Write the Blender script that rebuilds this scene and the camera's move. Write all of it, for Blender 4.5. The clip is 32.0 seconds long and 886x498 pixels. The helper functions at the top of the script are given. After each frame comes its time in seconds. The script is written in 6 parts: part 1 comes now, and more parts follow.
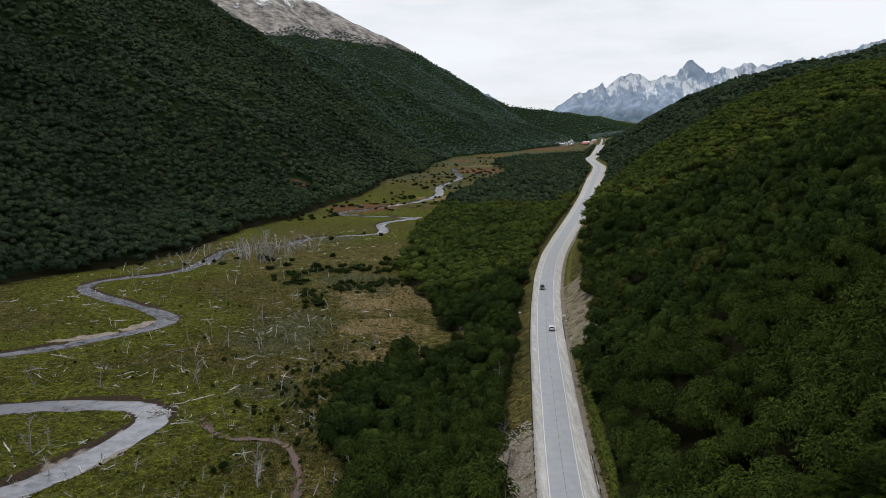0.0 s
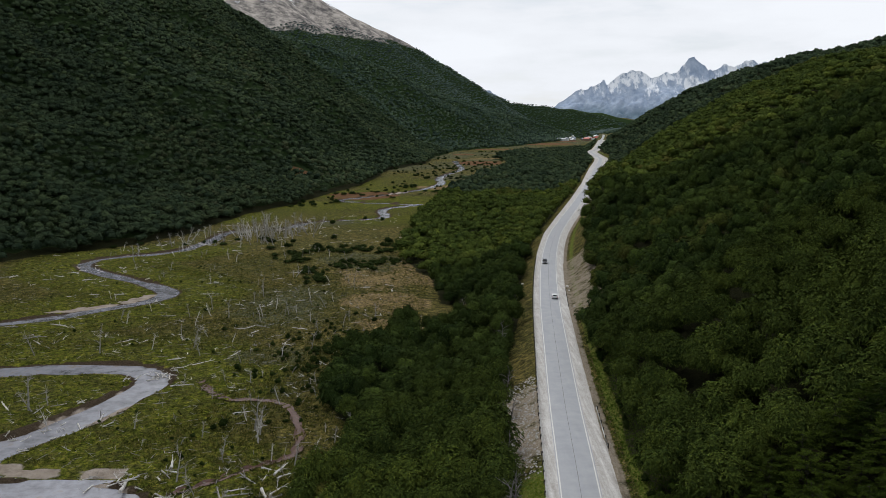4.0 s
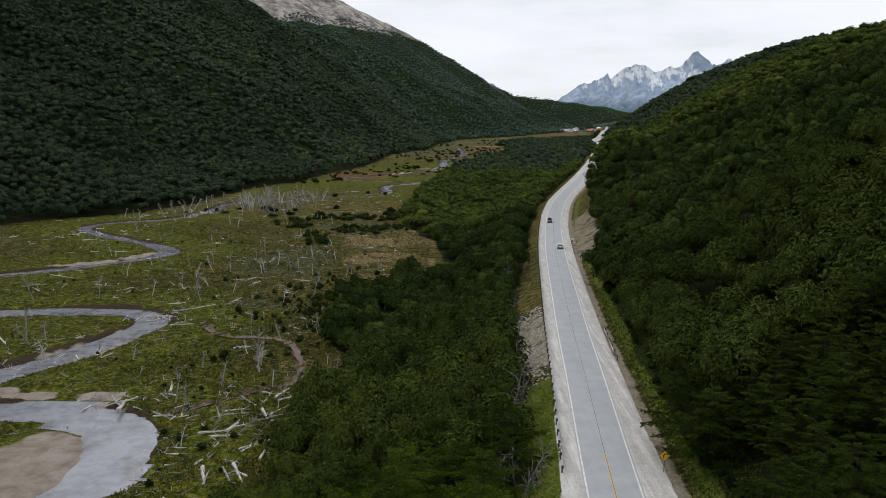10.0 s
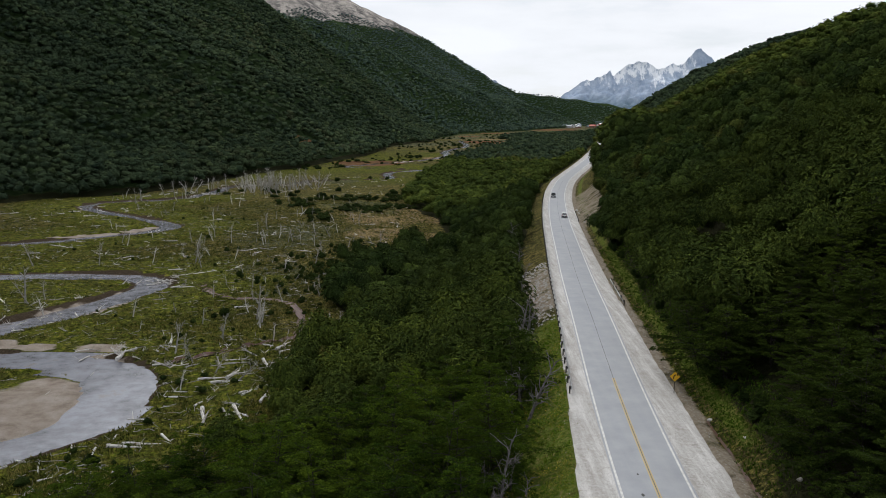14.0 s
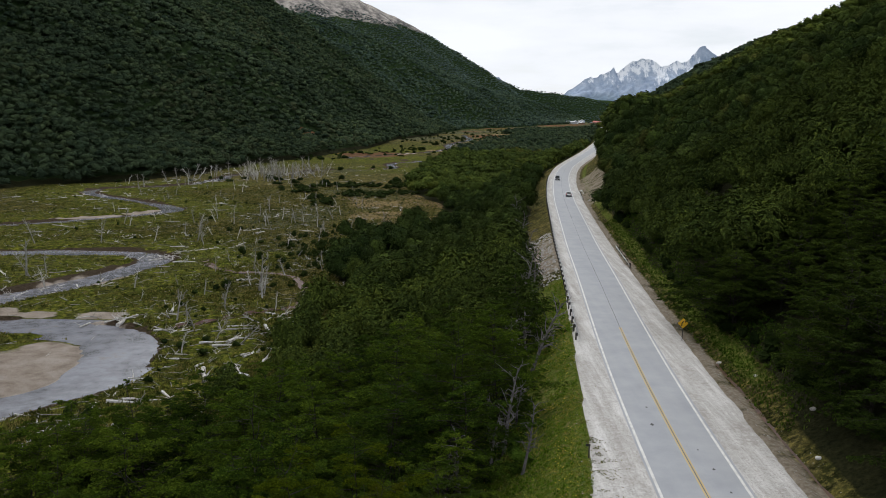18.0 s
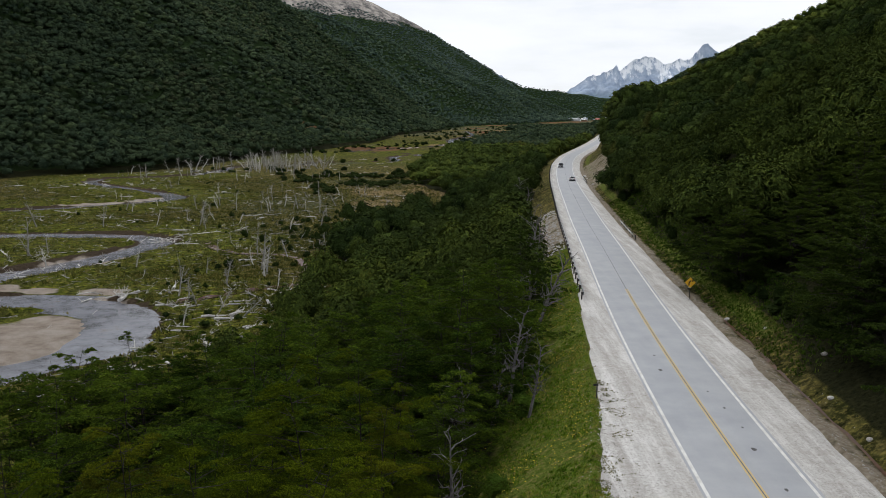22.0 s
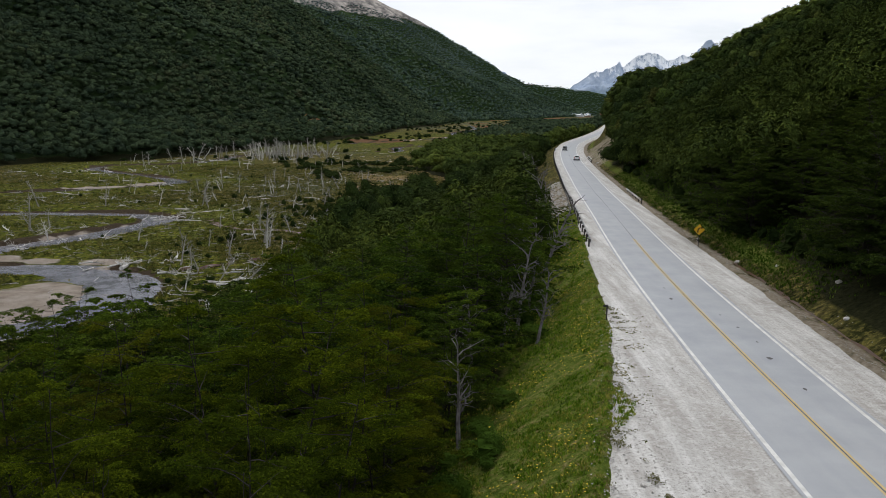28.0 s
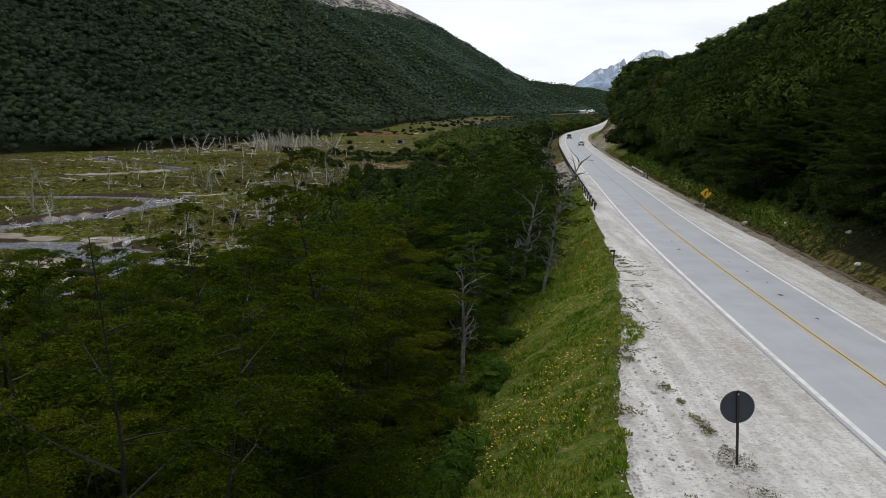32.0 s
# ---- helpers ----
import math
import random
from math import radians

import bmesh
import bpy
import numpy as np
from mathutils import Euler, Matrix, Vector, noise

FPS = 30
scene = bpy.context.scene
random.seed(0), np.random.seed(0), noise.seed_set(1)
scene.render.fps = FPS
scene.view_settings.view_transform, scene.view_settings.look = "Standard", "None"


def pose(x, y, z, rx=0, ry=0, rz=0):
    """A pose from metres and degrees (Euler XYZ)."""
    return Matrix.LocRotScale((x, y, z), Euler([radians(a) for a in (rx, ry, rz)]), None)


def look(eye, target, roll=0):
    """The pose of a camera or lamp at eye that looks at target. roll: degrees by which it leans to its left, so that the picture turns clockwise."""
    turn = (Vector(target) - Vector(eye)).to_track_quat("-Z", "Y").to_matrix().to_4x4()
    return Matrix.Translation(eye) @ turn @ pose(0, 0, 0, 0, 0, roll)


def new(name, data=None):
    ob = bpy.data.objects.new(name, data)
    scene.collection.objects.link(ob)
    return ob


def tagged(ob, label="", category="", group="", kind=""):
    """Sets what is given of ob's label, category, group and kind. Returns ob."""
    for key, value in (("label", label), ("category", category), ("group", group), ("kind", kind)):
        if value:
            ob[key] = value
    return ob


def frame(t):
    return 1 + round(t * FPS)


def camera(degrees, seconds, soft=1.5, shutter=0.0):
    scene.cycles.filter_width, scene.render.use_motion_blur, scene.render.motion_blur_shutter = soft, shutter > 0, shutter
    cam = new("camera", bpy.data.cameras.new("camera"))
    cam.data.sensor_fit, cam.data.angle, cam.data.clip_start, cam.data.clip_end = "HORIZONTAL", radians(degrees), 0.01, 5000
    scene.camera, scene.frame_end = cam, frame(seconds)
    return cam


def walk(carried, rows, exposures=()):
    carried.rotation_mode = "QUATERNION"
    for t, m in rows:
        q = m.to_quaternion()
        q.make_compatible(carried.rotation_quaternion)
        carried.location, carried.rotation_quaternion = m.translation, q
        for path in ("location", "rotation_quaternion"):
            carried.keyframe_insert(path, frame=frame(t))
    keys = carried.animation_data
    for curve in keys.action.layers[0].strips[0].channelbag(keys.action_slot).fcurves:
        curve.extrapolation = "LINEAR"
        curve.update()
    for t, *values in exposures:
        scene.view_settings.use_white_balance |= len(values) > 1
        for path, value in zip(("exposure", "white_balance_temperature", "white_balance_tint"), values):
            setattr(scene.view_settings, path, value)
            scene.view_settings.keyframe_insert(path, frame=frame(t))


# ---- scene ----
cam = camera(56.9, 32.0, soft=0.8)
METRES, EYE, TILT, LEAN, TURN = 56.0, 66.0, -8.5, 0.0, 0.0
ROWS = [
    (0.0, 0.0, 0.0, 0.0, 0.0, 0.0, -0.0),
    (0.5, -0.0009, 0.0055, -0.0227, 0.01, -0.02, -0.02),
    (1.0, -0.0024, 0.0096, -0.0436, 0.0, -0.02, -0.04),
    (1.5, -0.0033, 0.0158, -0.0665, 0.01, -0.04, -0.06),
    (2.0, -0.0047, 0.0205, -0.0892, 0.0, -0.04, -0.08),
    (2.5, -0.0053, 0.0263, -0.1121, 0.02, -0.06, -0.1),
    (3.0, -0.007, 0.0311, -0.1351, 0.03, -0.07, -0.14),
    (3.5, -0.0086, 0.035, -0.1578, 0.04, -0.09, -0.17),
    (5.5, -0.0128, 0.0538, -0.2472, 0.09, -0.19, -0.28),
    (6.0, -0.014, 0.0589, -0.2698, 0.11, -0.2, -0.32),
    (6.5, -0.0156, 0.0623, -0.292, 0.11, -0.24, -0.37),
    (7.0, -0.0158, 0.0687, -0.315, 0.12, -0.29, -0.4),
    (7.5, -0.0173, 0.0723, -0.3373, 0.12, -0.31, -0.43),
    (8.0, -0.0175, 0.0791, -0.3605, 0.13, -0.33, -0.47),
    (8.5, -0.0185, 0.0846, -0.3832, 0.13, -0.35, -0.5),
    (9.0, -0.0198, 0.0889, -0.4062, 0.14, -0.37, -0.53),
    (9.5, -0.0209, 0.0937, -0.4292, 0.16, -0.39, -0.56),
    (10.0, -0.0212, 0.0983, -0.452, 0.18, -0.42, -0.59),
    (10.5, -0.0225, 0.1045, -0.475, 0.19, -0.43, -0.63),
    (11.0, -0.0222, 0.1118, -0.498, 0.21, -0.44, -0.66),
    (11.5, -0.0233, 0.1174, -0.5209, 0.22, -0.45, -0.69),
    (12.0, -0.0243, 0.1226, -0.5428, 0.23, -0.45, -0.71),
    (12.5, -0.0237, 0.1274, -0.5639, 0.25, -0.44, -0.72),
    (13.0, -0.0254, 0.132, -0.5844, 0.26, -0.45, -0.74),
    (13.5, -0.0258, 0.1349, -0.6038, 0.29, -0.5, -0.77),
    (14.0, -0.0268, 0.138, -0.6212, 0.3, -0.54, -0.79),
    (14.5, -0.0261, 0.1414, -0.638, 0.34, -0.62, -0.82),
    (16.5, -0.0274, 0.1534, -0.6923, 0.44, -0.71, -0.9),
    (17.0, -0.0278, 0.1569, -0.7048, 0.46, -0.71, -0.91),
    (17.5, -0.0282, 0.1603, -0.717, 0.49, -0.69, -0.91),
    (18.0, -0.0282, 0.1635, -0.7291, 0.51, -0.68, -0.94),
    (18.5, -0.0286, 0.1659, -0.7413, 0.52, -0.68, -0.94),
    (19.0, -0.0293, 0.168, -0.7529, 0.56, -0.68, -0.94),
    (19.5, -0.0289, 0.1703, -0.7638, 0.59, -0.71, -0.95),
    (20.0, -0.0289, 0.1736, -0.774, 0.6, -0.7, -0.94),
    (20.5, -0.029, 0.1756, -0.7837, 0.63, -0.72, -0.95),
    (21.0, -0.0292, 0.1775, -0.7926, 0.64, -0.72, -0.96),
    (21.5, -0.0299, 0.1793, -0.801, 0.66, -0.75, -0.96),
    (22.0, -0.0305, 0.1812, -0.809, 0.68, -0.77, -0.95),
    (22.5, -0.0301, 0.1825, -0.8174, 0.7, -0.78, -0.95),
    (23.0, -0.0296, 0.1846, -0.8258, 0.7, -0.81, -0.96),
    (23.5, -0.0297, 0.1869, -0.834, 0.7, -0.82, -0.96),
    (24.0, -0.0303, 0.1892, -0.8422, 0.71, -0.83, -0.95),
    (24.5, -0.0309, 0.1913, -0.8506, 0.72, -0.83, -0.94),
    (25.0, -0.0314, 0.1931, -0.8589, 0.73, -0.86, -0.96),
    (25.5, -0.032, 0.195, -0.8673, 0.74, -0.86, -0.96),
    (27.5, -0.0336, 0.2016, -0.8994, 0.85, -0.93, -0.91),
    (28.0, -0.0333, 0.2035, -0.9083, 0.88, -0.93, -0.91),
    (28.5, -0.0332, 0.2056, -0.9171, 0.89, -0.93, -0.93),
    (29.0, -0.0332, 0.2076, -0.9253, 0.91, -0.94, -0.95),
    (29.5, -0.0328, 0.2095, -0.9338, 0.92, -0.95, -0.98),
    (30.0, -0.0328, 0.2113, -0.9418, 0.93, -0.94, -1.0),
    (30.5, -0.0325, 0.2129, -0.9495, 0.95, -0.96, -1.02),
    (31.0, -0.0335, 0.2132, -0.9575, 1.0, -1.03, -1.02),
    (31.5, -0.0337, 0.2143, -0.9658, 1.07, -1.12, -1.07),
    (32.0, -0.034, 0.2166, -0.9742, 1.12, -1.13, -1.09),
]
walk(cam, [(t, pose(0, 0, EYE, TILT, LEAN, TURN) @ pose(METRES * x, METRES * y, METRES * z, 90 + pitch, roll, yaw)) for t, x, y, z, yaw, pitch, roll in ROWS], exposures=[(0.0, 0.08), (10.0, 0.12), (20.0, 0.2), (32.0, 0.24)])

# ---------------------------------------------------------------- world and light
SUN_AZ, SUN_EL = radians(-35), radians(48)
world = bpy.data.worlds.new("sky")
scene.world = world
world.use_nodes = True
wt = world.node_tree
wt.nodes.clear()


def wn(kind, **sets):
    n = wt.nodes.new(kind)
    for k, v in sets.items():
        n.inputs[k].default_value = v
    return n


sky = wn("ShaderNodeTexSky")
sky.sky_type = "NISHITA"
sky.sun_disc = False
sky.sun_elevation, sky.sun_rotation = SUN_EL, SUN_AZ
sky_gain = wn("ShaderNodeVectorMath")
sky_gain.operation = "SCALE"
sky_gain.inputs["Scale"].default_value = 0.1
wt.links.new(sky.outputs[0], sky_gain.inputs[0])
coord = wn("ShaderNodeTexCoord")
split = wn("ShaderNodeSeparateXYZ")
wt.links.new(coord.outputs["Generated"], split.inputs[0])
# overcast layer: thin and bright towards the horizon, thicker overhead
up = wn("ShaderNodeMapRange")
up.inputs["From Min"].default_value, up.inputs["From Max"].default_value = 0.0, 1.0
up.inputs["To Min"].default_value, up.inputs["To Max"].default_value = 0.85, 0.75
wt.links.new(split.outputs["Z"], up.inputs["Value"])
stretch = wn("ShaderNodeMapping")
stretch.inputs["Scale"].default_value = (1.6, 1.6, 7.0)
wt.links.new(coord.outputs["Generated"], stretch.inputs["Vector"])
puffs = wn("ShaderNodeTexNoise", Scale=2.2, Detail=6.0, Roughness=0.55)
wt.links.new(stretch.outputs[0], puffs.inputs["Vector"])
cover = wn("ShaderNodeMapRange")
cover.inputs["From Min"].default_value, cover.inputs["From Max"].default_value = 0.34, 0.50
cover.inputs["To Min"].default_value, cover.inputs["To Max"].default_value = 0.70, 1.0
wt.links.new(puffs.outputs["Fac"], cover.inputs["Value"])
white = wn("ShaderNodeVectorMath")
white.operation = "SCALE"
white.inputs[0].default_value = (0.965, 1.0, 1.06)
soft_shade = wn("ShaderNodeMapRange")
soft_shade.inputs["From Min"].default_value, soft_shade.inputs["From Max"].default_value = 0.32, 0.62
soft_shade.inputs["To Min"].default_value, soft_shade.inputs["To Max"].default_value = 0.90, 1.05
wt.links.new(puffs.outputs["Fac"], soft_shade.inputs["Value"])
gain = wn("ShaderNodeMath")
gain.operation = "MULTIPLY"
wt.links.new(up.outputs[0], gain.inputs[0])
wt.links.new(soft_shade.outputs[0], gain.inputs[1])
wt.links.new(gain.outputs[0], white.inputs["Scale"])
deck = wn("ShaderNodeMix")
deck.data_type = "RGBA"
wt.links.new(cover.outputs[0], deck.inputs["Factor"])
wt.links.new(sky_gain.outputs[0], deck.inputs["A"])
wt.links.new(white.outputs[0], deck.inputs["B"])
back = wn("ShaderNodeBackground", Strength=1.0)
wt.links.new(deck.outputs["Result"], back.inputs["Color"])
wout = wn("ShaderNodeOutputWorld")
wt.links.new(back.outputs[0], wout.inputs["Surface"])

sun_data = bpy.data.lights.new("sun", "SUN")
sun_data.energy, sun_data.angle, sun_data.color = 1.5, radians(40), (1.0, 0.965, 0.91)
sun = new("sun", sun_data)
sun.matrix_world = look((300 * math.sin(SUN_AZ), 300 * math.cos(SUN_AZ), 400), (0, 0, 0))

# ---------------------------------------------------------------- materials


class Mat:
    """A small builder for node materials."""

    def __init__(self, name):
        self.mat = bpy.data.materials.new(name)
        self.mat.use_nodes = True
        self.tree = self.mat.node_tree
        self.bsdf = self.tree.nodes["Principled BSDF"]
        self.pos = None

    def node(self, kind, **sets):
        n = self.tree.nodes.new(kind)
        for k, v in sets.items():
            n.inputs[k].default_value = v
        return n

    def link(self, a, b):
        self.tree.links.new(a, b)

    def where(self, local=False):
        if local:
            return self.node("ShaderNodeTexCoord").outputs["Object"]
        if self.pos is None:
            self.pos = self.node("ShaderNodeNewGeometry").outputs["Position"]
        return self.pos

    def noise(self, scale, detail=4.0, rough=0.6, stretch=None, local=False):
        n = self.node("ShaderNodeTexNoise", Scale=scale, Detail=detail, Roughness=rough)
        src = self.where(local)
        if stretch:
            m = self.node("ShaderNodeMapping")
            m.inputs["Scale"].default_value = stretch
            self.link(src, m.inputs["Vector"])
            src = m.outputs[0]
        self.link(src, n.inputs["Vector"])
        return n.outputs["Fac"]

    def ramp(self, fac, *stops):
        r = self.node("ShaderNodeValToRGB")
        els = r.color_ramp.elements
        while len(els) < len(stops):
            els.new(0.5)
        for e, (p, c) in zip(els, stops):
            e.position, e.color = p, (*c, 1)
        self.link(fac, r.inputs["Fac"])
        return r.outputs["Color"]

    def span(self, fac, a, b, lo=0.0, hi=1.0):
        m = self.node("ShaderNodeMapRange")
        m.inputs["From Min"].default_value, m.inputs["From Max"].default_value = a, b
        m.inputs["To Min"].default_value, m.inputs["To Max"].default_value = lo, hi
        self.link(fac, m.inputs["Value"])
        return m.outputs[0]

    def mix(self, fac, a, b, blend="MIX"):
        m = self.node("ShaderNodeMix")
        m.data_type, m.blend_type = "RGBA", blend
        for src, key in ((fac, "Factor"), (a, "A"), (b, "B")):
            if isinstance(src, (int, float)):
                m.inputs[key].default_value = src
            elif isinstance(src, tuple):
                m.inputs[key].default_value = (*src, 1)
            else:
                self.link(src, m.inputs[key])
        return m.outputs["Result"]

    def math(self, op, a, b=0.0):
        m = self.node("ShaderNodeMath")
        m.operation = op
        for i, src in enumerate((a, b)):
            if isinstance(src, (int, float)):
                m.inputs[i].default_value = src
            else:
                self.link(src, m.inputs[i])
        return m.outputs[0]

    def attr(self, name):
        n = self.node("ShaderNodeAttribute")
        n.attribute_name = name
        return n.outputs["Fac"]

    def bump(self, height, strength=0.5, distance=0.1):
        b = self.node("ShaderNodeBump", Strength=strength, Distance=distance)
        self.link(height, b.inputs["Height"])
        self.link(b.outputs[0], self.bsdf.inputs["Normal"])

    def done(self, colour=None, rough=0.7, metal=0.0, spec=0.3):
        if isinstance(colour, tuple):
            self.bsdf.inputs["Base Color"].default_value = (*colour, 1)
        elif colour is not None:
            self.link(colour, self.bsdf.inputs["Base Color"])
        if isinstance(rough, (int, float)):
            self.bsdf.inputs["Roughness"].default_value = rough
        else:
            self.link(rough, self.bsdf.inputs["Roughness"])
        self.bsdf.inputs["Metallic"].default_value = metal
        self.bsdf.inputs["Specular IOR Level"].default_value = spec
        return self.mat


def simple(name, a, b, scale=3.0, rough=0.7, metal=0.0, bump=0.0, local=True, spec=0.3):
    m = Mat(name)
    n = m.noise(scale, 5, 0.65, local=local)
    if bump:
        m.bump(n, bump, 0.05)
    return m.done(m.ramp(n, (0.3, a), (0.7, b)), rough, metal, spec)


def foliage(name, dark, mid, light, rusty, leafy=True):
    m = Mat(name)
    geo = m.node("ShaderNodeNewGeometry")
    info = m.node("ShaderNodeObjectInfo")
    isl = geo.outputs["Random Per Island"]
    big = m.noise(0.035, 3, 0.6)
    fine = m.noise(0.9, 4, 0.7)
    fac = m.math("ADD", m.math("MULTIPLY", isl, 0.45), m.math("MULTIPLY", fine, 0.35))
    fac = m.math("ADD", fac, m.math("MULTIPLY", m.math("SUBTRACT", info.outputs["Random"], 0.2), 0.36))
    col = m.ramp(fac, (0.15, dark), (0.5, mid), (0.92, light))
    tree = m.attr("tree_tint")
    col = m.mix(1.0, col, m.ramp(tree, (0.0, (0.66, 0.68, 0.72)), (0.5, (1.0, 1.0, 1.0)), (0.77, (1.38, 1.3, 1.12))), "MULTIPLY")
    col = m.mix(m.span(tree, 0.78, 1.0, 0.0, 0.75), col, rusty)
    col = m.mix(m.span(big, 0.4, 0.7, 0.0, 0.35), col, light)
    if not leafy:
        # noise mottling imitates shading between leaf clumps, put into the colour
        clump_shade = m.noise(2.4, 4, 0.75)
        col = m.mix(1.0, col, m.ramp(clump_shade, (0.34, (0.5, 0.5, 0.55)), (0.5, (0.95, 0.95, 0.95)), (0.66, (1.6, 1.5, 1.3))), "MULTIPLY")
        m.bump(m.noise(1.7, 4, 0.7), 0.9, 0.5)
    mat = m.done(col, 0.8, 0.0, 0.02)
    if leafy:
        thin = m.node("ShaderNodeBsdfTranslucent")
        m.link(col, thin.inputs["Color"])
        both = m.node("ShaderNodeMixShader", Fac=0.25)
        m.link(m.bsdf.outputs[0], both.inputs[1])
        m.link(thin.outputs[0], both.inputs[2])
        m.link(both.outputs[0], m.tree.nodes["Material Output"].inputs["Surface"])
    return mat


LEAF = foliage("beech_leaves", (0.005, 0.010, 0.0015), (0.024, 0.043, 0.003), (0.105, 0.130, 0.006), (0.085, 0.070, 0.008))
HILL_LEAF = foliage("hillside_beech_leaves", (0.006, 0.014, 0.003), (0.028, 0.056, 0.007), (0.115, 0.160, 0.015), (0.092, 0.086, 0.016))
FERNY = foliage("fresh_green_shrub_leaves", (0.016, 0.036, 0.006), (0.048, 0.095, 0.012), (0.11, 0.175, 0.022), (0.09, 0.12, 0.02))
# extra blue for haze over the slopes put into the leaf colour
SLOPE = foliage("mountain_woods_leaves", (0.015, 0.029, 0.019), (0.032, 0.052, 0.030), (0.068, 0.095, 0.045), (0.052, 0.058, 0.032), False)
SHADY = foliage("hillside_shade_leaves", (0.007, 0.016, 0.004), (0.026, 0.047, 0.009), (0.078, 0.108, 0.016), (0.07, 0.072, 0.014))
WOODS = foliage("far_woods_leaves", (0.016, 0.029, 0.009), (0.038, 0.062, 0.015), (0.092, 0.122, 0.024), (0.088, 0.080, 0.022), False)
# blue and grey of distance haze mixed into these two leaf colours
SPUR_LEAF = foliage("haze_tinted_spur_leaves", (0.030, 0.054, 0.042), (0.055, 0.086, 0.064), (0.094, 0.134, 0.088), (0.080, 0.100, 0.068), False)
RIDGE = foliage("haze_tinted_ridge_leaves", (0.056, 0.086, 0.094), (0.088, 0.126, 0.128), (0.128, 0.172, 0.162), (0.114, 0.146, 0.140), False)
SHRUB = foliage("shrub_leaves", (0.008, 0.016, 0.005), (0.018, 0.032, 0.008), (0.042, 0.060, 0.014), (0.042, 0.045, 0.016))
BARK = simple("grey_brown_bark", (0.009, 0.008, 0.007), (0.032, 0.027, 0.023), 6.0, 0.85, bump=0.6)
DEADWOOD = simple("bleached_deadwood", (0.30, 0.28, 0.26), (0.66, 0.64, 0.61), 4.0, 0.8, bump=0.5)


def ground_material():
    m = Mat("valley_ground")
    n_big = m.noise(0.03, 4, 0.6)
    n_mid = m.noise(0.25, 5, 0.65)
    n_fine = m.noise(2.2, 5, 0.7)
    grass = m.ramp(n_mid, (0.36, (0.028, 0.032, 0.012)), (0.5, (0.064, 0.066, 0.022)), (0.62, (0.135, 0.117, 0.048)))
    grass = m.mix(m.span(n_big, 0.42, 0.6, 0.0, 0.7), grass, m.ramp(n_mid, (0.3, (0.050, 0.045, 0.016)), (0.7, (0.18, 0.145, 0.055))))
    n_tuss = m.noise(0.75, 5, 0.7)
    grass = m.mix(m.span(n_tuss, 0.48, 0.56, 0.0, 0.7), grass, (0.022, 0.027, 0.009))
    grass = m.mix(m.span(n_fine, 0.50, 0.60, 0.0, 0.45), grass, (0.17, 0.145, 0.055))
    lawn = m.ramp(n_tuss, (0.36, (0.034, 0.047, 0.007)), (0.5, (0.080, 0.094, 0.013)), (0.62, (0.142, 0.138, 0.028)))
    lawn = m.mix(m.span(n_mid, 0.44, 0.60, 0.0, 0.65), lawn, m.ramp(n_fine, (0.35, (0.022, 0.026, 0.010)), (0.65, (0.075, 0.070, 0.028))))
    tan = m.ramp(n_fine, (0.3, (0.10, 0.075, 0.035)), (0.7, (0.24, 0.185, 0.105)))
    grey = m.ramp(n_fine, (0.36, (0.034, 0.040, 0.020)), (0.64, (0.11, 0.11, 0.065)))
    litter_shade = m.ramp(n_fine, (0.3, (0.010, 0.012, 0.006)), (0.7, (0.035, 0.036, 0.016)))
    lush = m.ramp(n_fine, (0.32, (0.042, 0.070, 0.010)), (0.50, (0.095, 0.130, 0.020)), (0.62, (0.16, 0.145, 0.05)), (0.74, (0.28, 0.23, 0.12)))
    sand = m.ramp(n_mid, (0.30, (0.20, 0.165, 0.135)), (0.48, (0.30, 0.255, 0.215)), (0.66, (0.37, 0.325, 0.285)))
    mud = m.ramp(n_fine, (0.3, (0.028, 0.021, 0.014)), (0.7, (0.085, 0.064, 0.045)))
    rust = m.ramp(n_fine, (0.3, (0.075, 0.042, 0.020)), (0.7, (0.17, 0.095, 0.05)))
    scree = m.ramp(n_fine, (0.25, (0.15, 0.12, 0.085)), (0.75, (0.38, 0.335, 0.27)))
    mottle = m.ramp(m.noise(0.55, 6, 0.78), (0.36, (0.42, 0.45, 0.42)), (0.48, (0.9, 0.9, 0.9)), (0.6, (1.55, 1.5, 1.25)))
    speck = m.ramp(m.noise(1.6, 3, 0.6), (0.38, (0.5, 0.52, 0.5)), (0.47, (1.0, 1.0, 1.0)), (0.64, (1.25, 1.22, 1.1)))
    rough_ground = m.mix(1.0, mottle, speck, "MULTIPLY")
    grass, lawn, tan, grey = (m.mix(1.0, layer, rough_ground, "MULTIPLY") for layer in (grass, lawn, tan, grey))
    rock = m.ramp(m.noise(0.02, 9, 0.75), (0.40, (0.10, 0.095, 0.095)), (0.5, (0.25, 0.23, 0.21)), (0.60, (0.44, 0.40, 0.36)))
    snow = (0.78, 0.80, 0.84)
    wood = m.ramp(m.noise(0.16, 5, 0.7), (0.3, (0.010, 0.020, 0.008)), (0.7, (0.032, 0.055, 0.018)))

    def on(name, wob=0.35, lo=0.4, hi=0.6, src=n_mid):
        a = m.math("ADD", m.attr(name), m.math("MULTIPLY", m.math("SUBTRACT", src, 0.5), wob * 2))
        return m.span(a, lo, hi)

    col = grass
    for name, layer, wob in (("lawn", lawn, 0.6), ("tan", tan, 0.5), ("grey", grey, 0.5), ("lush", lush, 0.3), ("litter_shade", litter_shade, 0.2), ("scree", scree, 0.5),
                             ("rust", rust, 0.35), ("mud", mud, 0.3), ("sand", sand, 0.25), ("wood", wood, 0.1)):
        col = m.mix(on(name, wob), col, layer)
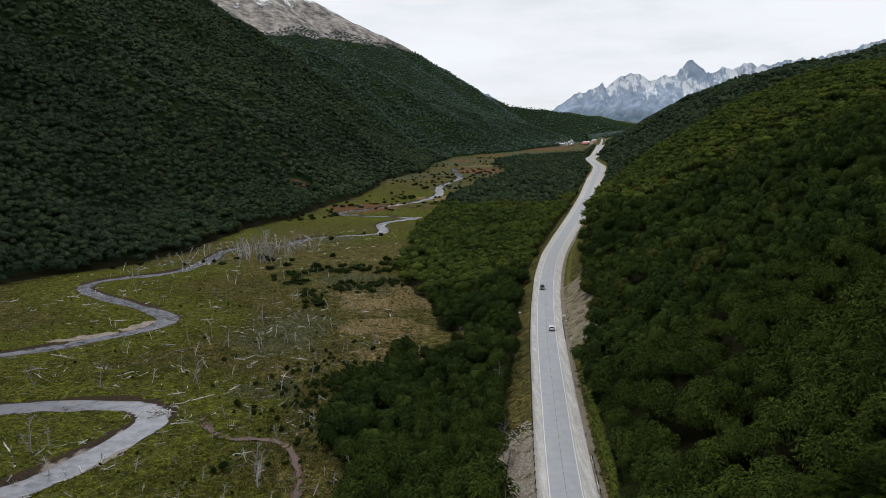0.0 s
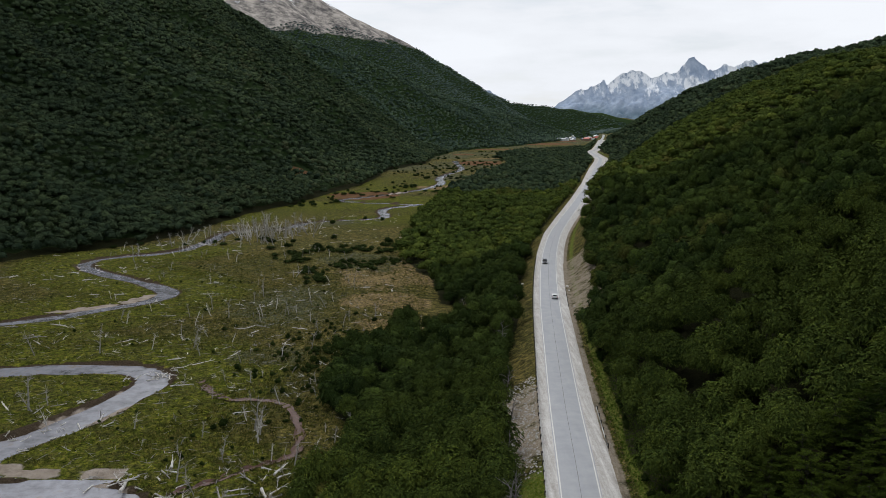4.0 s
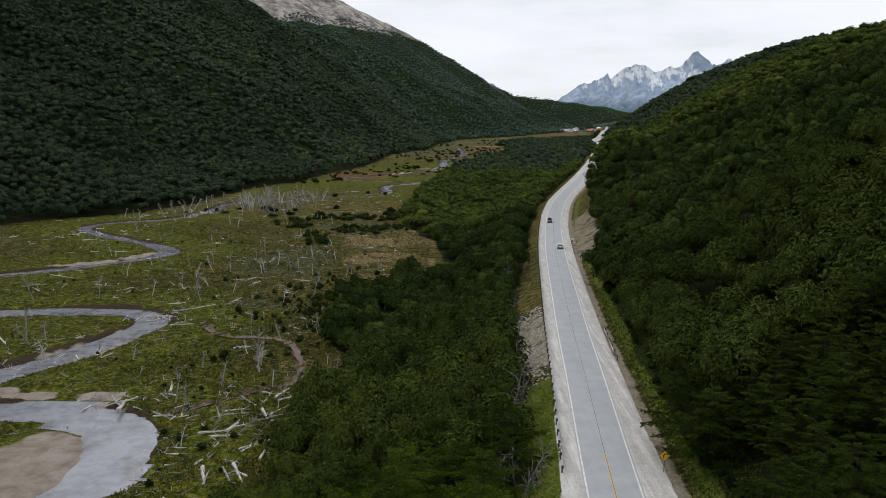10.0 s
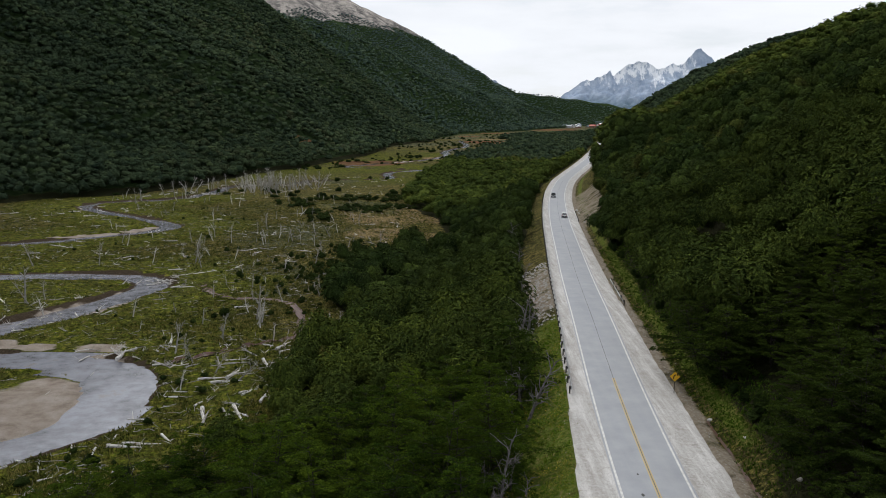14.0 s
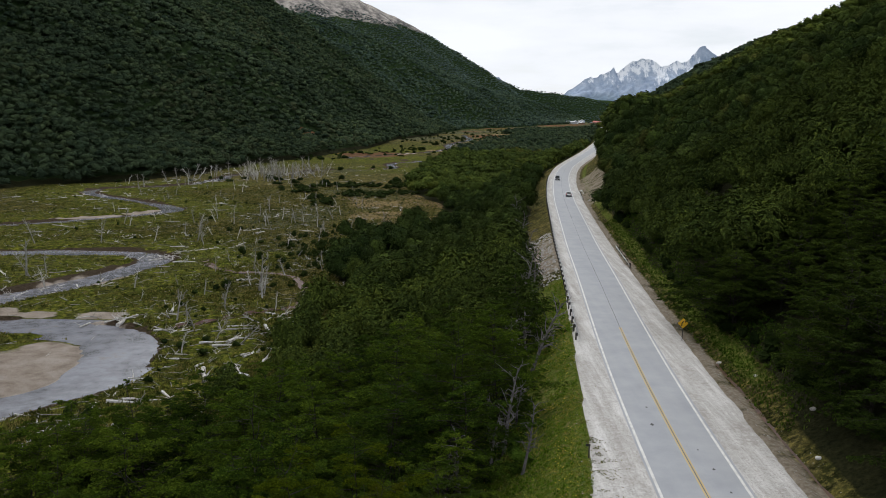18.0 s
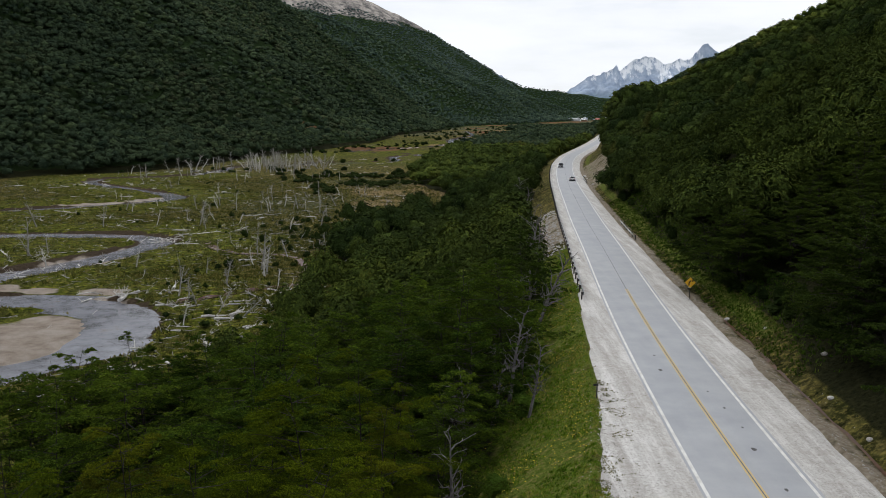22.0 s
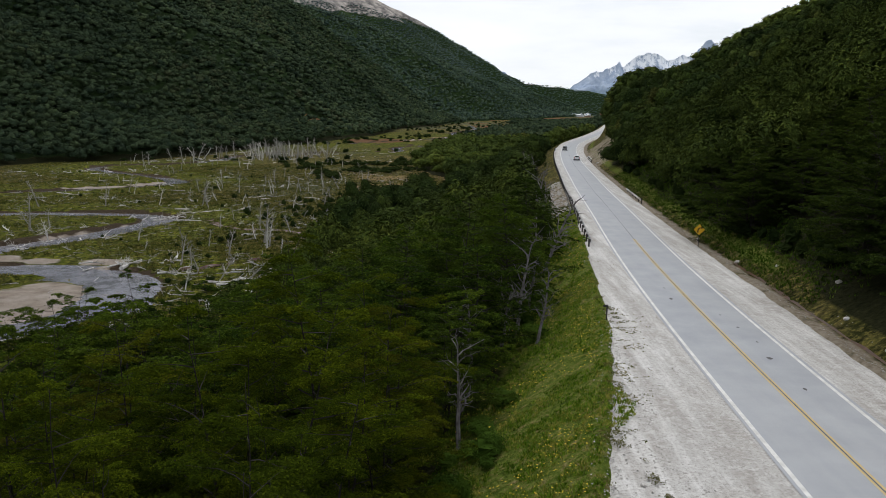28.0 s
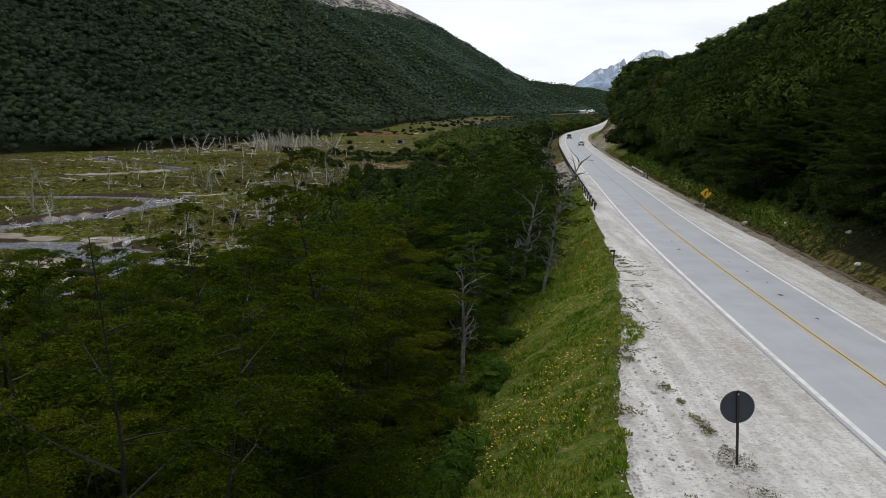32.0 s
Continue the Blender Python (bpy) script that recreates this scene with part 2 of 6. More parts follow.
    n_rock = m.noise(0.006, 7, 0.6)
    col = m.mix(m.math("MULTIPLY", on("rock", 1.6, src=n_rock), m.span(m.attr("rock"), 0.02, 0.15)), col, rock)
    n_snow = m.noise(0.010, 8, 0.75, stretch=(1.0, 1.0, 0.6))
    col = m.mix(m.math("MULTIPLY", on("snow", 1.2, src=n_snow, lo=0.47, hi=0.53), m.span(m.attr("snow"), 0.02, 0.15)), col, snow)
    m.bump(m.math("ADD", n_fine, m.math("MULTIPLY", n_tuss, 1.5)), 0.9, 0.65)
    return m.done(col, 0.95, 0.0, 0.02)


GROUND = ground_material()


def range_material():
    m = Mat("snow_streaked_haze_blue_rock")
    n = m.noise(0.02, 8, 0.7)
    # distance haze put into the colour: blue rock, blue woods below it
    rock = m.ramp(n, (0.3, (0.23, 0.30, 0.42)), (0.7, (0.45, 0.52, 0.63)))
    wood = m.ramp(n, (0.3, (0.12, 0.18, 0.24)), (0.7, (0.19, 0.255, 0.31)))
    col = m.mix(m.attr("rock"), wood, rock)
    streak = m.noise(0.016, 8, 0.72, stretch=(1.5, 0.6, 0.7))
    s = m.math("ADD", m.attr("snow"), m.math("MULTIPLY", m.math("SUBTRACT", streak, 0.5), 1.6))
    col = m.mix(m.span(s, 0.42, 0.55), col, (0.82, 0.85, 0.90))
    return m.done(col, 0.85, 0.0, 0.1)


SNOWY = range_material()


def asphalt_material():
    m = Mat("worn_grey_asphalt")
    coarse, fine = m.noise(0.35, 5, 0.6), m.noise(35, 3, 0.7)
    lanes = m.noise(0.8, 4, 0.6, stretch=(1.0, 0.05, 1.0))
    col = m.ramp(coarse, (0.3, (0.275, 0.29, 0.315)), (0.7, (0.345, 0.358, 0.38)))
    col = m.mix(m.span(lanes, 0.4, 0.7, 0.0, 0.35), col, (0.38, 0.385, 0.39))
    col = m.mix(m.span(fine, 0.3, 0.7, 0.0, 0.2), col, (0.18, 0.18, 0.19))
    m.bump(fine, 0.25, 0.01)
    return m.done(col, 0.75, 0.0, 0.35)


def gravel_material():
    m = Mat("pale_gravel_shoulder")
    tracks = m.noise(1.1, 6, 0.7, stretch=(1.0, 0.06, 1.0))
    coarse, fine, grain = m.noise(0.4, 7, 0.72), m.noise(7, 6, 0.85), m.noise(2.2, 5, 0.75)
    col = m.ramp(tracks, (0.34, (0.35, 0.335, 0.318)), (0.5, (0.43, 0.42, 0.405)), (0.64, (0.58, 0.572, 0.56)))
    col = m.mix(m.span(coarse, 0.45, 0.62, 0.0, 0.7), col, m.ramp(tracks, (0.4, (0.29, 0.268, 0.245)), (0.62, (0.44, 0.425, 0.405))))
    col = m.mix(m.span(grain, 0.50, 0.64, 0.0, 0.45), col, (0.62, 0.61, 0.595))
    col = m.mix(m.span(fine, 0.50, 0.62, 0.0, 0.7), col, (0.19, 0.178, 0.165))
    m.bump(fine, 0.7, 0.04)
    return m.done(col, 0.9, 0.0, 0.15)


def paint_material(name, colour, under):
    m = Mat(name)
    worn = m.noise(1.3, 6, 0.75)
    return m.done(m.mix(m.span(worn, 0.42, 0.75, 0.0, 0.85), colour, under), 0.65)


def water_material():
    m = Mat("shallow_river_water")
    rip = m.noise(1.1, 6, 0.65, stretch=(1.0, 1.8, 1.0))
    m.bump(rip, 0.22, 0.12)
    deep = m.noise(0.16, 6, 0.68)
    # river bed tones, with bluish sky reflection mixed into the pale ones
    bed_and_sky = m.ramp(deep, (0.30, (0.09, 0.09, 0.098)), (0.46, (0.17, 0.173, 0.195)), (0.58, (0.23, 0.235, 0.27)), (0.70, (0.20, 0.175, 0.155)))
    return m.done(bed_and_sky, m.span(m.noise(0.35, 4, 0.6), 0.4, 0.6, 0.03, 0.16), 0.0, 0.9)


ASPHALT, GRAVEL, WATER = asphalt_material(), gravel_material(), water_material()
WHITE_PAINT = paint_material("worn_white_road_paint", (0.62, 0.62, 0.60), (0.32, 0.31, 0.30))
YELLOW_PAINT = paint_material("worn_yellow_road_paint", (0.50, 0.36, 0.12), (0.38, 0.34, 0.26))
TAR = simple("black_tar_crack", (0.03, 0.03, 0.03), (0.07, 0.07, 0.07), 8, 0.6)
RAIL_WHITE = simple("pale_painted_steel", (0.60, 0.61, 0.61), (0.74, 0.75, 0.75), 3, 0.5)
GREYWOOD = simple("weathered_grey_deadwood", (0.13, 0.12, 0.11), (0.40, 0.385, 0.36), 3.0, 0.85, bump=0.5)
DARKWOOD = simple("dark_grey_weathered_wood", (0.055, 0.050, 0.050), (0.21, 0.195, 0.19), 3.0, 0.85, bump=0.5)
GALV = simple("galvanised_steel", (0.42, 0.43, 0.44), (0.60, 0.61, 0.62), 3, 0.5, 0.6)
POST_DARK = simple("dark_timber_post", (0.025, 0.024, 0.024), (0.07, 0.065, 0.06), 5, 0.8)
SIGN_BACK = simple("dark_grey_sign_back", (0.030, 0.040, 0.052), (0.046, 0.056, 0.070), 2, 0.55)
SIGN_POST = simple("black_sign_post", (0.015, 0.015, 0.016), (0.03, 0.03, 0.03), 4, 0.6)
SIGN_YELLOW = simple("yellow_sign_face", (0.72, 0.40, 0.02), (0.80, 0.47, 0.03), 2, 0.4)
SIGN_BLACK = simple("black_sign_ink", (0.012, 0.012, 0.012), (0.02, 0.02, 0.02), 2, 0.5)
STONE = simple("grey_stone", (0.22, 0.21, 0.20), (0.48, 0.46, 0.43), 3, 0.85, bump=0.5)

# ---------------------------------------------------------------- plan of the valley
FLOOR_Z, WATER_Z = -15.3, -16.0


def vnoise(x, y, scale, seed=0):
    """Smooth value noise in -1..1 over arrays."""
    x, y = np.asarray(x, float) / scale, np.asarray(y, float) / scale
    xi, yi = np.floor(x), np.floor(y)
    fx, fy = x - xi, y - yi
    fx, fy = fx * fx * (3 - 2 * fx), fy * fy * (3 - 2 * fy)

    def h(a, b):
        v = np.sin(a * 127.1 + b * 311.7 + seed * 74.7) * 43758.5453
        return (v - np.floor(v)) * 2 - 1

    top = h(xi, yi) * (1 - fx) + h(xi + 1, yi) * fx
    low = h(xi, yi + 1) * (1 - fx) + h(xi + 1, yi + 1) * fx
    return top * (1 - fy) + low * fy


def fbm(x, y, scale, octaves=4, seed=0):
    out, amp = 0, 1.0
    for k in range(octaves):
        out = out + amp * vnoise(x, y, scale / 2 ** k, seed + k)
        amp *= 0.5
    return out


def table(*pairs):
    ys, xs = np.array(pairs, float).T
    dense = np.arange(ys[0], ys[-1] + 2, 2.0)
    vals = np.interp(dense, ys, xs)
    pad = np.pad(vals, 15, mode="reflect", reflect_type="odd")
    vals = np.convolve(pad, np.hanning(31) / np.hanning(31).sum(), "valid")
    return lambda y: np.interp(y, dense, vals)


# centre line of the road
road_x = table((-2600, -60), (-100, 11.5), (0, 13.4), (30, 14.42), (56, 15.58), (80, 17.1), (107, 19.5), (132, 21.8), (155, 23.6), (182, 26.2),
               (244, 32.1), (290, 37.2), (320, 41.0), (345, 44.4), (372, 48.6), (424, 57.6), (490, 72.3), (619, 102), (770, 136), (1000, 185),
               (1130, 214), (1230, 234), (1330, 244), (1480, 262), (1620, 298), (1800, 335), (2400, 462), (2900, 560), (5200, 900))
gravel_left = table((-2600, 9), (-20, 11.5), (25, 12.8), (33, 11.9), (40, 9.4), (50, 7.7), (63, 7.0), (87, 6.3), (130, 5.8), (300, 5.8), (600, 7.4), (1000, 9.5), (5200, 9.5))
gravel_right = table((-2600, 6.5), (48, 6.9), (63, 7.6), (80, 7.4), (113, 6.6), (200, 6.0), (300, 6.2), (600, 8.2), (1000, 11), (5200, 11))
foot_x = table((-2600, -420), (0, -330), (300, -262), (415, -229), (457, -205), (508, -170), (652, -158), (700, -136), (812, -120), (912, -95),
               (1175, -80), (1338, -32), (1628, -16), (1884, 21), (2027, 92), (2127, 169), (2367, 286), (2552, 378), (2797, 470), (3100, 560), (5200, 900))
band_x = table((-2600, -60), (0, -60), (50, -52), (70, -44), (86, -36), (100, -31), (130, -25), (166, -19), (190, -25), (225, -36), (245, -30), (270, -17), (284, -3),
               (384, -8), (420, -22), (557, -24), (700, -10), (852, 4), (947, 22), (1100, 64), (1269, 100), (1500, 112), (1764, 132), (1900, 180), (2000, 300), (2100, 400), (5200, 900))
crest_x = table((-2600, 120), (0, 205), (430, 240), (600, 300), (850, 420), (1100, 508), (1500, 560), (1950, 620), (2400, 760), (3000, 900), (5200, 1300))
crest_z = table((-2600, 80), (0, 72), (300, 73), (430, 81), (600, 97), (850, 120), (1100, 143), (1500, 128), (1950, 100), (2400, 66), (3000, 40), (5200, 20))

RIVERS = [
    (((-20, 730), (-57, 692), (-43, 630), (-58, 618), (-102, 602), (-107, 558), (-130, 556), (-146, 542), (-144, 487), (-153, 452),
      (-177, 440), (-188, 418), (-176, 398), (-145, 372), (-128, 357), (-116, 342), (-120, 324), (-135, 309), (-147, 296), (-162, 284)), 4.4),
    (((-162, 284), (-182, 268), (-178, 245), (-152, 228), (-130, 229), (-115, 233), (-100, 234), (-88, 232), (-81, 223), (-83, 211), (-87, 198),
      (-93, 184), (-101, 171), (-104, 160), (-96, 152), (-85, 151), (-73, 152), (-63, 148), (-57, 138), (-55, 127), (-56, 117), (-62, 109),
      (-72, 101), (-90, 95), (-120, 90)), 5.2),
    (((20, 1450), (20, 1350), (30, 1200), (-10, 1050), (0, 950), (-30, 860), (-70, 800), (-110, 760), (-60, 740), (-20, 730)), 4.6),
]
RILL = (((-68.5, 221), (-64, 213), (-57, 205), (-50, 206.4), (-42.3, 203.7), (-38, 197), (-34.3, 184.7), (-32.6, 174), (-33.4, 168.8), (-37.1, 165.5), (-41, 161.7), (-44, 158.5), (-48.2, 154.4), (-53, 151)), 0.9)


def dist_to(line, x, y):
    x, y = np.asarray(x, float), np.asarray(y, float)
    if x.size < 400:
        p = np.array(line)
        a, d = p[:-1], np.diff(p, axis=0)
        px, py = x[..., None] - a[:, 0], y[..., None] - a[:, 1]
        t = np.clip((px * d[:, 0] + py * d[:, 1]) / (d ** 2).sum(1), 0, 1)
        return np.hypot(px - t * d[:, 0], py - t * d[:, 1]).min(-1)
    best = np.full(np.shape(x), 1e9)
    for (ax, ay), (bx, by) in zip(line, line[1:]):
        dx, dy = bx - ax, by - ay
        t = np.clip(((x - ax) * dx + (y - ay) * dy) / (dx * dx + dy * dy), 0, 1)
        best = np.minimum(best, np.hypot(x - ax - t * dx, y - ay - t * dy))
    return best


def rounded(line, times=2):
    pts = [Vector(p) for p in line]
    for _ in range(times):
        out = [pts[0]]
        for a, b in zip(pts, pts[1:]):
            out += [a * 0.75 + b * 0.25, a * 0.25 + b * 0.75]
        pts = out + [pts[-1]]
    return [tuple(p) for p in pts]


RIVERS = [(rounded(l), w) for l, w in RIVERS]
RILL = (rounded(RILL[0]), RILL[1])


def step(a, b, v):
    t = np.clip((v - a) / (b - a), 0, 1)
    return t * t * (3 - 2 * t)


def climb(y):
    """The valley rises gently towards its head."""
    return 9 * step(520, 1500, y) + 15 * step(1700, 2600, y)


# far ridges: x, y, crest height
RIDGES = [
    (((-1600, 3900, 940), (-1050, 4150, 838), (-680, 4250, 708), (-470, 4300, 600), (-230, 4350, 498), (-110, 4350, 430), (-20, 4350, 340),
      (150, 4350, 261), (360, 4400, 174), (660, 4450, 146), (860, 4480, 122), (1000, 4500, 96), (1150, 4500, 72), (1350, 4500, 20)), 0.62, 26),
]


# crest of the spur: x, y, height
SPUR = np.array([(-1600, 1700, 1150), (-900, 1850, 640), (-568, 1917, 383), (-438, 1951, 286), (-385, 2013, 260), (-321, 2126, 243), (-248, 2236, 230), (-136, 2396, 194), (-7, 2600, 153),
                 (126, 2797, 122), (237, 2991, 86), (377, 3127, 45), (480, 3170, 10), (700, 3200, -15)], float)


def beyond_spur(x, y):
    """How far a place lies behind the spur, and the spur's height there."""
    return y - np.interp(x, SPUR[:, 0], SPUR[:, 1]), np.interp(x, SPUR[:, 0], SPUR[:, 2]) - 9


def bars(x, y):
    """Sand bars: 0 in the middle, 1 at the rim."""
    wob = 0.16 * fbm(x, y, 9, 2, 52)
    out = [np.hypot((x + 71) / 17.5, (y - 124.5) / 16.5) + 0.6 * wob]
    for line, half in ((((-87, 216), (-83.5, 209), (-83.5, 201), (-86.5, 191), (-92, 182), (-99, 172)), 3.0), (((-124, 338), (-128, 326), (-137, 316), (-150, 305)), 2.6), (((-68, 160), (-84, 160), (-100, 164)), 2.4)):
        out.append(dist_to(line, x, y) / half + wob)
    return out


def height(x, y):
    x, y = np.asarray(x, float), np.asarray(y, float)
    u = x - road_x(y)
    # valley floor and the road's embankment
    e = np.clip((-u - gravel_left(y)) / 32, 0, 1)
    z = (FLOOR_Z + 0.1) * (1 - (1 - e) ** 1.25)
    z = z + np.clip(e * 1.3, 0, 1) * (0.30 * vnoise(x, y, 9, 3) + 0.35 * vnoise(x, y, 40, 5))
    # slope beside the road on the hill's side
    d = u - gravel_right(y) - 1.5
    near_t = np.clip(d / np.maximum(crest_x(y) - road_x(y) - 10, 20), 0, 1.6)
    hill = crest_z(y) * np.where(near_t < 1, 1 - (1 - np.minimum(near_t, 1)) ** (1.52 + 0.3 * step(600, 1000, y)), 1 - 0.4 * (near_t - 1) ** 2 * (1 - step(600, 900, y)) + 0.55 * (near_t - 1) * step(600, 900, y))
    hill = hill + step(6, 60, d) * (2.6 * fbm(x, y, 60, 3, 11) + 5 * vnoise(x, y, 190, 12) * step(40, 140, d))
    hill = hill + 15 * step(3, 15, d) * (1 - step(16, 44, d)) * np.exp(-((y - 430) / 90) ** 2)
    z = np.where(d > 0, np.maximum(hill, 0.06 * d), z)
    ditch = np.exp(-((u - gravel_right(y) - 0.9) / 0.6) ** 2)
    z = z - 0.35 * ditch
    # left mountain side
    s = foot_x(y) - x
    side = np.clip(s, 0, None)
    rise = 0.30 * side + 0.40 * np.clip(side - 60, 0, None)
    rise = np.minimum(rise, 640 + 0.1 * side) * (1 - 0.5 * step(1900, 2600, y))
    rise = rise + step(10, 160, side) * (24 * fbm(x, y * 0.6, 190, 3, 21) + 8 * fbm(x, y, 60, 2, 25))
    z = np.where(s > 0, FLOOR_Z + rise, z)
    z = z + climb(y)
    # the long spur where that mountain side ends
    past, top = beyond_spur(x, y)
    tent = top - 0.55 * np.abs(past) + 4 * fbm(x, y, 90, 3, 33)
    z = np.where((s > 0) & (y > 1300), np.where(past > 0, np.minimum(z, np.maximum(tent, FLOOR_Z)), np.clip(z, np.minimum(tent, z + 40), np.maximum(top - 0.02 * past, tent))), z)
    # far ridges
    far = np.full(z.shape, -1e3)
    for line, fall, rough in RIDGES:
        for (ax, ay, az), (bx, by, bz) in zip(line, line[1:]):
            dx, dy = bx - ax, by - ay
            t = np.clip(((x - ax) * dx + (y - ay) * dy) / (dx * dx + dy * dy), 0, 1)
            dist = np.hypot(x - ax - t * dx, y - ay - t * dy)
            rid = rough * (np.abs(fbm(x + 0.4 * y, y, 260, 4, int(fall * 100))) - 0.45)
            far = np.maximum(far, az + (bz - az) * t - fall * dist + rid * step(0, 120, dist) * step(0, 500, 900 - dist))
    far = np.where(y > 1500, far, -1e3)
    z = np.maximum(z, far)
    # river beds and the rill
    flat = (s < 6) & (u < -25)
    for line, half in RIVERS:
        dd = dist_to(line, x, y)
        w = half * (1 + 0.25 * vnoise(x, y, 14, 8))
        z = np.where(flat, z - 1.35 * (1 - step(w * 0.72, w * 1.18, dd)), z)
    z = np.where(flat, z - 0.55 * (1 - step(0.4, 1.3, dist_to(RILL[0], x, y))), z)
    # sand bars on the inner side of the bends
    for q in bars(x, y):
        z = np.where(q < 1.25, np.minimum(z, WATER_Z + 0.34 - 0.55 * step(0.75, 1.25, q) + 0.08 * vnoise(x, y, 5, 2)), z)
    return z


def zones(x, y, z):
    u = x - road_x(y)
    s = foot_x(y) - x
    gl, gr = gravel_left(y), gravel_right(y)
    out = {}
    river = np.minimum.reduce([dist_to(l, x, y) - w for l, w in RIVERS])
    flat = (s < 6) & (u < -25)
    bar = np.zeros(x.shape)
    for q in bars(x, y):
        bar = np.maximum(bar, 1 - step(0.85, 1.15, q))
    bar = bar * (1 - 0.75 * step(0.15, 0.45, vnoise(x, y, 7, 54)) * step(-70, -78, x) * step(128, 136, y))
    out["sand"] = np.where(flat, np.maximum(bar, 0.62 * (1 - step(-0.3, 0.5, river)) * step(-0.3, 0.6, vnoise(x, y, 16, 66))), 0)
    out["mud"] = np.where(flat, np.maximum(0.9 * (1 - step(0.5, 1.1, dist_to(RILL[0], x, y))), 0.85 * (1 - step(0.5, 2.1, river))), 0)
    wx = x + 7 * fbm(x, y, 24, 3, 71) + 3 * vnoise(x, y, 5, 75)
    wy = y + 12 * fbm(x, y, 30, 3, 81) + 3 * vnoise(x, y, 5, 85)
    out["lawn"] = np.where(flat, np.maximum(0.85 * (1 - step(18, 50, river)) * (1 - step(420, 560, y)), step(500, 640, y) * (1 - 0.7 * step(850, 1250, y)) * (0.62 + 0.4 * vnoise(x, y, 55, 13))), 0)
    out["mud"] = np.maximum(out["mud"], step(gr + 1.2, gr + 2.5, u) * (1 - step(gr + 9, gr + 12, u)) * (1 - step(66, 84, y)) * 0.3)
    tan = 0
    for cx, cy, rx, ry in ((-12, 289, 26, 13), (-25, 325, 24, 22), (-28, 390, 30, 40), (60, 1000, 40, 120), (95, 1500, 70, 60), (0, 900, 30, 30)):
        tan = np.maximum(tan, 1 - step(0.5, 1.25, np.hypot((wx - cx) / rx, (wy - cy) / ry)))
    out["tan"] = tan
    grey = 0
    for cx, cy, rx, ry in ((-62, 320, 26, 60), (-45, 425, 30, 40), (-80, 590, 30, 25), (-50, 250, 18, 14), (20, 1050, 50, 90), (60, 1300, 40, 120)):
        grey = np.maximum(grey, 0.66 * (1 - step(0.3, 1.3, np.hypot((wx - cx) / rx, (wy - cy) / ry))))
    out["grey"] = np.maximum(grey, step(950, 1300, y) * (0.5 + 0.45 * vnoise(x, y, 70, 14)))
    rust = 0
    for cx, cy, rx, ry in ((-80, 800, 40, 40), (-150, 872, 15, 24), (60, 1370, 45, 85), (250, 2300, 130, 90), (330, 2520, 110, 90), (130, 2000, 70, 30), (40, 1750, 30, 40)):
        rust = np.maximum(rust, 1 - step(0.5, 1.2, np.hypot((wx - cx) / rx, (wy - cy) / ry)))
    out["rust"] = rust
    lush = step(-gl - 15, -gl - 11, u) * (1 - step(-gl + 0.6, -gl + 1.6, u)) * (1 - step(118, 140, y)) * 0.9
    out["lush"] = np.maximum(lush, step(gr + 1.2, gr + 2.4, u) * (1 - step(gr + 3, gr + 5, u)) * step(66, 80, y) * 0.62)
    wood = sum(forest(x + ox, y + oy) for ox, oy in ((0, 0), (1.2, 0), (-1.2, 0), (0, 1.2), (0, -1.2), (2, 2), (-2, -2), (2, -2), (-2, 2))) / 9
    # woodland litter; on the hill-side verge its dark colour also paints tree shade
    out["litter_shade"] = np.maximum(wood * (y < 1520) * (s < 10), np.maximum(step(gr + 1.8, gr + 3.2, u) * (1 - step(60, 80, y)), step(gr + 3.2, gr + 4.6, u) * (1 - step(200, 225, y))))
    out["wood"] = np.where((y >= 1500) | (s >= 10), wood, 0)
    scree = step(-gl - 9, -gl - 6, u) * (u < -gl + 2) * 0.62 * step(122, 138, y) * (1 - step(165, 185, y))
    scree = np.maximum(scree, (u > gr - 1) * (1 - step(gr + 9, gr + 15, u)) * step(225, 245, y) * (1 - step(330, 360, y)) * 0.52)
    scree = np.maximum(scree, step(gr + 1.5, gr + 3, u) * (1 - step(gr + 7, gr + 10, u)) * (1 - step(58, 76, y)) * 0.25)
    scree = np.maximum(scree, (u > gr - 1.5) * (1 - step(gr + 0.6, gr + 2.0, u)) * 0.62)
    out["scree"] = scree
    out["rock"] = np.where(y > 2500, step(415, 500, z), 0)
    out["snow"] = np.where(y > 2500, 0.44 * step(520, 680, z), 0)
    return out


def forest(x, y):
    """1 where the beech woods stand."""
    u = x - road_x(y)
    s = foot_x(y) - x
    gl, gr = gravel_left(y), gravel_right(y)
    edge = 3 * vnoise(x, y, 17, 31)
    right = u > gr + np.interp(y, [0, 55, 75, 95, 225, 245, 330, 420, 500, 620], [3.6, 3.4, 3.6, 3.5, 3.6, 9, 9, 10, 10, 5]) + 0.4 * edge
    left = s > edge
    gap = np.hypot((x + 150) / 14, (y - 872) / 22) > 1
    band = (x > band_x(y) + edge * 1.3) & (u < -gl - np.interp(y, [0, 25, 45, 70, 125, 140, 215, 235], [6.5, 7, 7.5, 5.5, 3.5, 7, 6, 4]) - 0.3 * np.abs(edge))
    band = band | ((x > band_x(y) - 22 * step(900, 1250, y) * (0.2 + vnoise(x, y, 60, 77))) & (y > 880) & (u < -gl - 6))
    bowl = np.hypot((x + 12) / 26, (y - 300) / 24) > 1
    village = (np.abs(x - road_x(y)) < 115) & (y > 2250) & (y < 3000)
    far = (y > 3250) & (height_far(x, y))
    return ((right | (left & gap) | (band & bowl)) & (y < 3300) & ~village | far).astype(float)


def height_far(x, y):
    return (y > 3300) & (y < 4480)


# ---------------------------------------------------------------- mesh helpers


